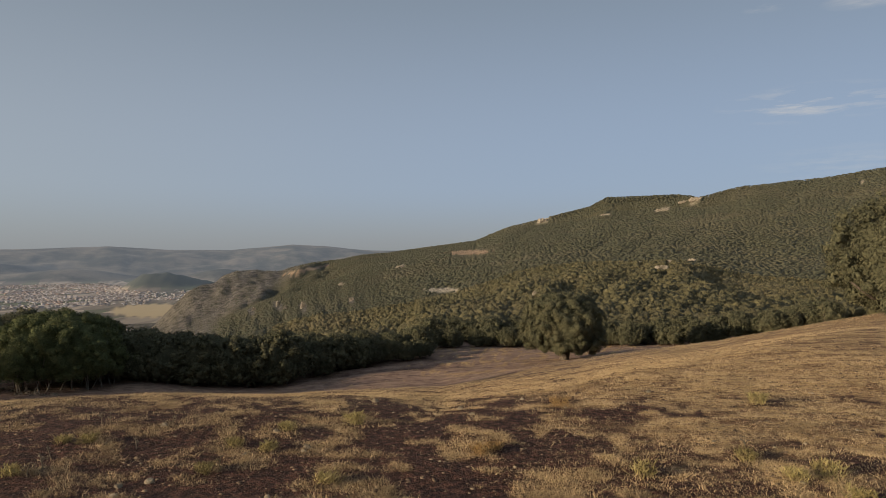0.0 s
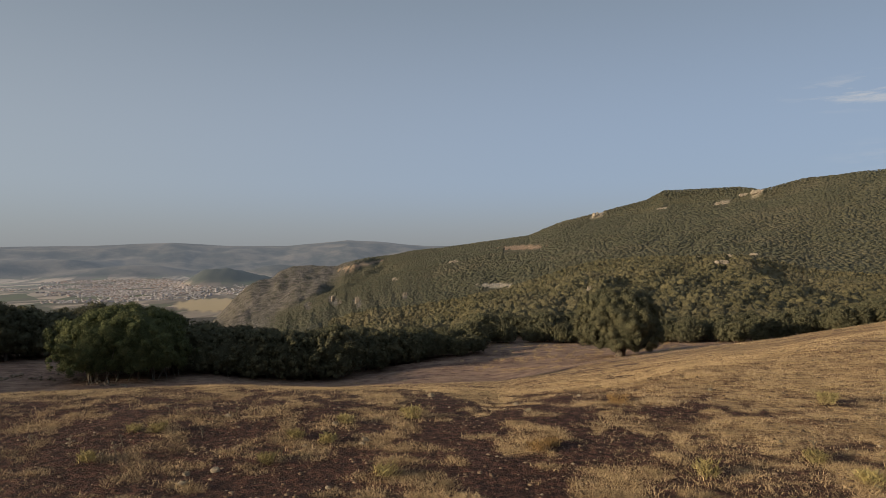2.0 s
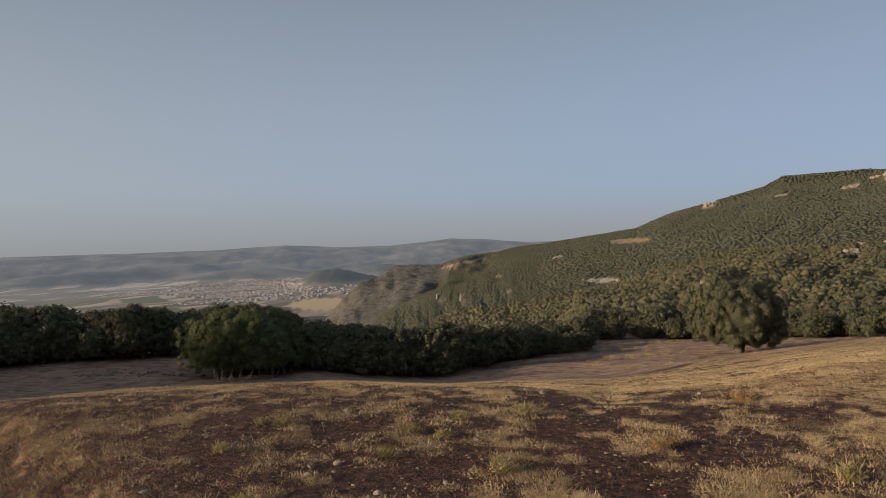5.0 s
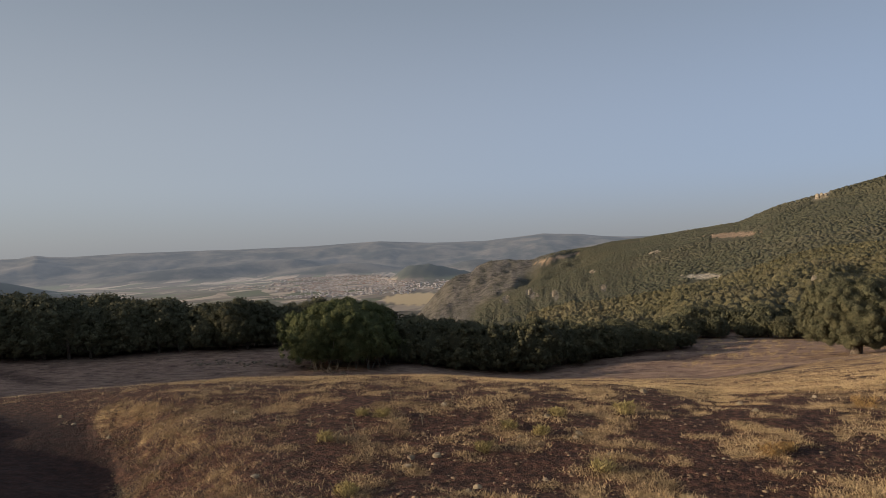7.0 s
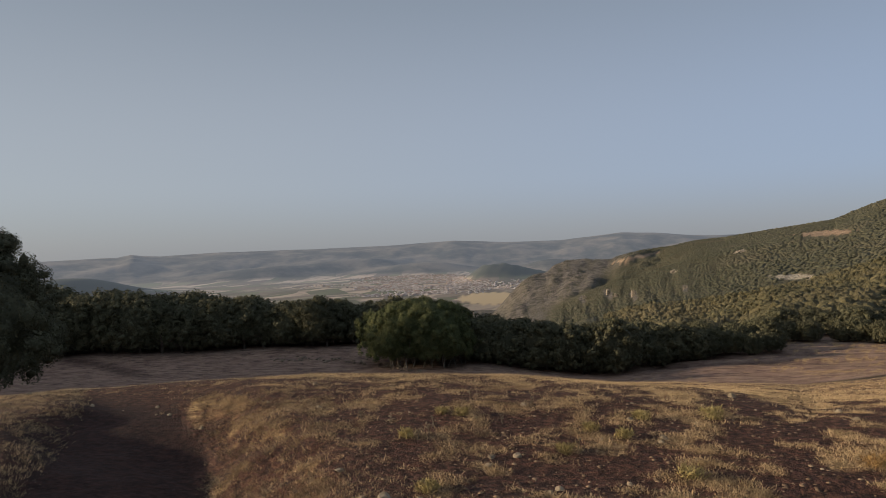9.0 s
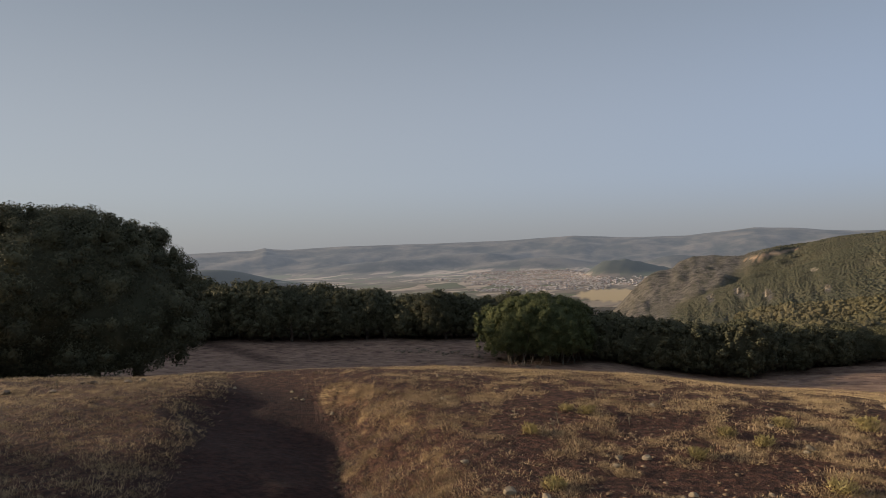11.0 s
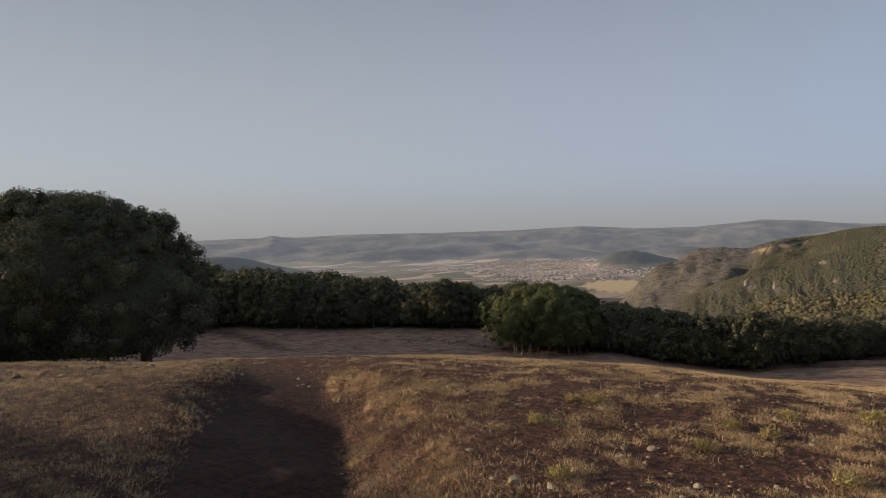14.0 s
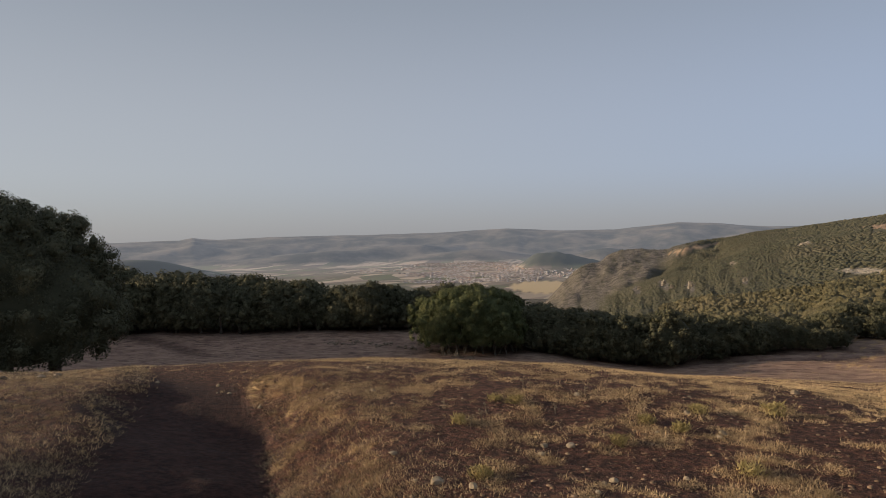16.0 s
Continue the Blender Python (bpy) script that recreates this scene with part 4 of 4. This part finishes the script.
g = np.random.default_rng(5)
shapes = [house(11, 9, 6.5), house(15, 10, 9), house(20, 11, 6), house(9, 9, 7)]
for k in range(220):
    if k < 150:
        az, d = g.uniform(24, 33), g.uniform(2080, 2420)
    else:
        az, d = g.uniform(19.8, 25), g.uniform(2280, 2660)
    ob = part("house", shapes[k % 4], WALLS)
    ob.matrix_basis = Matrix.Translation(on_land(az, d)) @ pose(0, 0, 0, 0, 0, g.uniform(0, 90)) @ Matrix.Diagonal((*([g.uniform(0.32, 0.55)] * 3), 1))
    tagged(ob, "small flat-roofed whitewashed house in the valley town", "house", "houses of the town")
n = 14000
az, d = 29.3 + 6.2 * (g.uniform(0, 1, n) + g.uniform(0, 1, n) - 1), 2120 + 1250 * g.uniform(0, 1, n) ** 0.9
az[:160], d[:160] = g.uniform(34, 40, 160), g.uniform(2700, 3000, 160)
az[160:480], d[160:480] = g.uniform(19.5, 25, 320), g.uniform(2250, 2700, 320)
gone = ripple(-d * np.sin(np.radians(az)), d * np.cos(np.radians(az)) * 0.5, 210, 3, 6) + g.uniform(-0.35, 0.35, n) < -0.22
gone |= height(az, d) > VALLEY_Z + 8
az, d = az[~gone], d[~gone]
n = len(az)
w, dd, h, a = g.uniform(4, 11, n), g.uniform(4, 8, n), 1 + g.uniform(0.8, 2.4, n) * (1 + 0.6 * (g.uniform(0, 1, n) > 0.93)), g.uniform(0, 1.5, n)
cube = np.array([[x, y, z] for z in (0, 1) for x, y in ((-0.5, -0.5), (0.5, -0.5), (0.5, 0.5), (-0.5, 0.5))])
v = cube[None] * np.stack([w, dd, h], -1)[:, None]
v = np.stack([v[..., 0] * np.cos(a)[:, None] - v[..., 1] * np.sin(a)[:, None], v[..., 0] * np.sin(a)[:, None] + v[..., 1] * np.cos(a)[:, None], v[..., 2] - 1], -1)
v = v + np.stack([-d * np.sin(np.radians(az)), d * np.cos(np.radians(az)), height(az, d)], -1)[:, None]
quads = np.array([[4, 5, 6, 7], [0, 1, 5, 4], [1, 2, 6, 5], [2, 3, 7, 6], [3, 0, 4, 7]])
part("town_houses", mesh_of("town_houses", v.reshape(-1, 3), (quads[None] + (np.arange(n) * 8)[:, None, None]).reshape(-1, 4)), WALLS)
tagged(bpy.data.objects["town_houses"], "dense pale houses of the distant town", "town", kind="stuff")


# ---- the meadow's growth ----
def blades(name, x, y, z, count, tall, spread, thick, seed, material, label, lean=0.8):
    """Tufts of dry blades at the places given: each blade narrows to a point."""
    g = np.random.default_rng(seed)
    n = len(x)
    k = np.repeat(np.arange(n), count)
    m = len(k)
    scale = g.uniform(0.6, 1.25, n)[k]
    a, rad = g.uniform(0, 6.283, m), spread * np.sqrt(g.uniform(0, 1, m)) * scale
    foot = np.stack([x[k] + rad * np.cos(a), y[k] + rad * np.sin(a), z[k] - 0.015], -1)
    h = tall * scale * g.uniform(0.45, 1.15, m)
    out = np.stack([np.cos(a), np.sin(a), np.zeros(m)], -1) * (lean * h * g.uniform(0.1, 1.3, m))[:, None] + 0.5 * h[:, None] * g.standard_normal((m, 3)) * np.array([1, 1, 0])
    b = g.uniform(0, 6.283, m)
    side = np.stack([np.cos(b), np.sin(b), np.zeros(m)], -1) * (thick * g.uniform(0.6, 1.4, m))[:, None]
    tip = foot + out + np.stack([0 * h, 0 * h, h], -1)
    v = np.stack([foot - side, foot + side, tip], 1)
    me = mesh_of(name, v.reshape(-1, 3), np.arange(m * 3).reshape(m, 3))
    ob = part(name, me, material)
    if label:
        tagged(ob, label, "grass", kind="stuff")
    return ob


def scatter(n, lo, hi, seed, az0=-36, az1=79, power=1.0, bare=0.0, lowest=-4.5):
    """Places on the meadow, thick where the grass stands thick."""
    g = np.random.default_rng(seed)
    d = lo * (hi / lo) ** (g.uniform(0, 1, n) ** power)
    az = g.uniform(az0, az1, n)
    x, y = -d * np.sin(np.radians(az)), d * np.cos(np.radians(az))
    z = height(az, d)
    verge = np.exp(-((track_offset(x, y) - 1.25) / 0.6) ** 2) * (d < 9)
    want = np.maximum(np.maximum(tufty(x, y), 0.6 * verge), 0.55 * sstep(d, 7, 10) + 0.35 * sstep(-az, 5, 20)) + bare
    u = track_offset(x, y)
    on = (1 - sstep(np.abs(u), 0.6, 0.8)) * sstep(-x, 1.0, 2.4) * (1 - 0.6 * sstep(y, 5, 8))
    keep = (g.uniform(0, 1, n) < want * (1 - on) * (1 - 0.92 * scar(x, y))) & (z > lowest)
    return x[keep], y[keep], z[keep]


blades("dry_grass", *scatter(62000, 4.1, 13, 1), 17, 0.042, 0.045, 0.0025, 1, STRAW, "tufts of bleached dry grass on the meadow", 0.6)
blades("short_grass", *scatter(60000, 4.1, 14, 2, bare=0.12), 5, 0.018, 0.07, 0.0026, 2, STRAW, "short dry stubble between the tufts", 1.0)
blades("trodden_grass", *scatter(52000, 4.1, 12, 4, az0=44, bare=0.5), 5, 0.012, 0.08, 0.0024, 4, STRAW, "flattened dry grass beside the dirt track", 2.5)
blades("meadow_grass", *scatter(42000, 8.5, 24, 6, power=0.9, bare=0.1), 7, 0.03, 0.09, 0.0042, 6, STRAW, "dry grass along the meadow's crest and slope", 0.6)
blades("far_grass", *scatter(52000, 9.5, 55, 3, power=0.85), 5, 0.016, 0.14, 0.009, 3, STRAW, "dry grass on the farther meadow slope", 0.8)

blades("shelf_grass", *scatter(22000, 44, 72, 8, power=0.9, bare=0.2, lowest=-9.5), 4, 0.04, 0.25, 0.018, 8, STRAW, "thin dry grass on the lower shelf", 0.9)


def weed(place, tall, wide, material, seed, label, category):
    """A bushy dry weed: stems with short side sprigs."""
    r = np.random.default_rng(seed)
    n = 26
    plant = new(category)
    plant.location = place
    z = np.zeros(n)
    x, y = wide * 0.18 * r.standard_normal(n), wide * 0.18 * r.standard_normal(n)
    stem = blades("stem", x, y, z, 3, tall * 0.8, wide * 0.12, 0.004, seed, material, "", 0.7)
    stem.parent = plant
    m = 60
    a, q = r.uniform(0, 6.28, m), wide * 0.45 * np.sqrt(r.uniform(0, 1, m))
    tops = blades("foliage", q * np.cos(a), q * np.sin(a), tall * r.uniform(0.35, 0.75, m), 4, tall * 0.3, 0.02, 0.005, seed + 1, material, "", 0.9)
    tops.parent = plant
    return tagged(plant, label, category)


# yellowing weeds, by bearing and distance
for k, (az, d, tall) in enumerate(((27.6, 6.5, 0.20), (12.9, 6.4, 0.22), (14.5, 5.8, 0.20), (31.3, 4.6, 0.20), (7.5, 6.6, 0.28), (29.2, 6.6, 0.16), (9.7, 4.9, 0.22), (-16.5, 5.2, 0.26),
                                   (-24.1, 5.9, 0.24), (-29.6, 5.7, 0.30), (-24.9, 8.1, 0.30), (32.5, 5.9, 0.2), (19.3, 5.4, 0.2), (-31.5, 5.2, 0.3), (-27.5, 5.5, 0.24), (17.0, 6.0, 0.2))):
    weed(on_land(az, d), tall * 0.5, tall * 0.8, WEED, 50 + k, "yellow-green drying weed on the stubbly meadow", "weed")
for k, (az, d, tall) in enumerate(((-3.2, 5.5, 0.17), (-4.4, 5.6, 0.14), (-9.8, 7.4, 0.2))):
    weed(on_land(az, d), tall * 0.6, tall * 1.2, RUST, 80 + k, "rusty orange low weed on the stubbly meadow", "weed")


def thistle(place, tall, seed):
    """A dead thistle: a stiff branched stalk with round heads."""
    r = random.Random(seed)
    plant = new("thistle")
    plant.location = place
    bm = bmesh.new()
    top = Vector((r.uniform(-0.03, 0.03), r.uniform(-0.03, 0.03), tall))
    limb(bm, [(0, 0, -0.02), top * 0.5, top], 0.006, 0.003, 5)
    ends = [top]
    for k in range(5):
        s = top * r.uniform(0.35, 0.8)
        e = s + Vector((r.uniform(-1, 1), r.uniform(-1, 1), r.uniform(0.4, 1))) * tall * 0.32
        limb(bm, [s, s.lerp(e, 0.5) + Vector((0, 0, 0.01)), e], 0.004, 0.002, 5)
        ends.append(e)
    part("stalk", mesh_bm("stalk", bm), STALK, plant)
    for e in ends:
        bm = bmesh.new()
        bmesh.ops.create_icosphere(bm, subdivisions=1, radius=0.006, matrix=Matrix.Translation(e) @ Matrix.Diagonal((1, 1, 1.25, 1)))
        for v in bm.verts:
            v.co += Vector((r.uniform(-1, 1), r.uniform(-1, 1), r.uniform(-1, 1))) * 0.003
        part("seed_head", bm, STALK, plant)
    return tagged(plant, "dead grey-brown thistle with dry seed heads", "thistle")


for k, (az, d, tall) in enumerate(((30.5, 5.9, 0.3), (30.0, 6.2, 0.24), (21.7, 6.8, 0.22), (31.6, 5.8, 0.24), (26.1, 7.2, 0.2), (18.3, 5.5, 0.2), (-24.1, 6.1, 0.3), (26.7, 7.2, 0.2), (33.6, 6.4, 0.2), (24.3, 6.2, 0.2), (36.0, 6.6, 0.22), (68.0, 10, 0.25))):
    thistle(on_land(az, d), tall * 0.42, 90 + k)


# ---- stones ----
def stone_mesh(seed):
    r = random.Random(seed)
    bm = bmesh.new()
    bmesh.ops.create_icosphere(bm, subdivisions=2, radius=0.5)
    cut = [(Vector((r.uniform(-1, 1), r.uniform(-1, 1), r.uniform(-0.6, 1))).normalized(), r.uniform(0.28, 0.42)) for _ in range(7)]
    for v in bm.verts:
        for n, lim in cut:
            over = v.co.dot(n) - lim
            if over > 0:
                v.co -= n * over * 0.9
        v.co += Vector((r.uniform(-1, 1), r.uniform(-1, 1), r.uniform(-1, 1))) * 0.02
        v.co.z *= 0.72
    return mesh_bm("stone", bm)


STONES = [stone_mesh(k) for k in range(6)]
GREY = [stone_mesh(k + 10) for k in range(6)]
for me in GREY:
    me.materials.append(FIELDSTONE)


def stone(az, d, size, k, label="pale limestone lying in the dry grass", group="loose stones on the meadow", shapes=None):
    r = random.Random(k * 7 + 1)
    ob = part("stone", (shapes or STONES)[k % 6], STONE)
    p = on_land(az, d)
    size *= 0.75
    ob.matrix_basis = Matrix.Translation(p + Vector((0, 0, size * 0.14))) @ pose(0, 0, 0, r.uniform(-12, 12), r.uniform(-12, 12), r.uniform(0, 360)) @ Matrix.Diagonal((size * r.uniform(0.9, 1.25), size, size * r.uniform(0.75, 1.1), 1))
    return tagged(ob, label, "stone", group)


listed = ((35.0, 4.5, 0.13), (38.4, 5.2, 0.09), (23.4, 5.3, 0.10), (20.3, 4.6, 0.08), (39.4, 8.6, 0.09), (11.3, 5.8, 0.09), (63.4, 10.0, 0.17), (62.4, 10.1, 0.19), (65.7, 10.2, 0.16),
          (66.4, 10.3, 0.12), (72.2, 10.0, 0.17), (71.2, 10.1, 0.2), (68.3, 9.7, 0.15), (75.2, 11.0, 0.14), (51.4, 8.9, 0.08), (48.4, 7.9, 0.07), (5.7, 8.1, 0.13), (11.6, 5.7, 0.07),
          (25.6, 5.3, 0.09), (-2.4, 6.9, 0.08), (-16.9, 8.3, 0.09), (21.1, 4.5, 0.07), (32.1, 4.4, 0.09), (39.3, 7.3, 0.08))
for k, (az, d, size) in enumerate(listed):
    if d > 9.6:
        stone(az, d, size * 0.8, k, "brown fieldstone half sunk in the dry grass of the crest", shapes=GREY)
    else:
        stone(az, d, size, k)
r = random.Random(21)
for k in range(90):
    az, d = r.uniform(-36, 80), 3.8 * (2.9 ** r.random())
    if 45 < az < 72 and d < 8.5:
        az -= 40
    stone(az, d, r.uniform(0.02, 0.055) + (0.04 if r.random() < 0.1 else 0), k + 30, "small pale stone lying in the dry grass")
for k in range(110):
    a = r.uniform(29.5, 42)
    stone(a, 57 + (a - 34.5) * (0.8 if a > 34.5 else 1.3) + r.uniform(-1.5, 1.5), r.uniform(0.15, 0.5), k + 130, "grey fieldstone in the heap beside the thicket", "heap of fieldstones", GREY)

# clods and pebbles too small to count
g = np.random.default_rng(31)
x, y, z = scatter(7000, 4.1, 15, 33, bare=1.0)
n = len(x)
iv, fv = DOME1
size = 0.005 + 0.012 * g.uniform(0, 1, n) ** 3 + 0.0006 * np.hypot(x, y)
v = iv[None] * (0.75 + 0.5 * g.uniform(0, 1, (n, len(iv), 1))) * np.array([1.2, 0.9, 0.75])
v = v * size[:, None, None] + np.stack([x, y, z], -1)[:, None]
part("clods", mesh_of("clods", v.reshape(-1, 3), (fv[None] + (np.arange(n) * len(iv))[:, None, None]).reshape(-1, 3)), CLOD)
tagged(bpy.data.objects["clods"], "small clods of soil and pebbles on the meadow", "pebbles", kind="stuff")
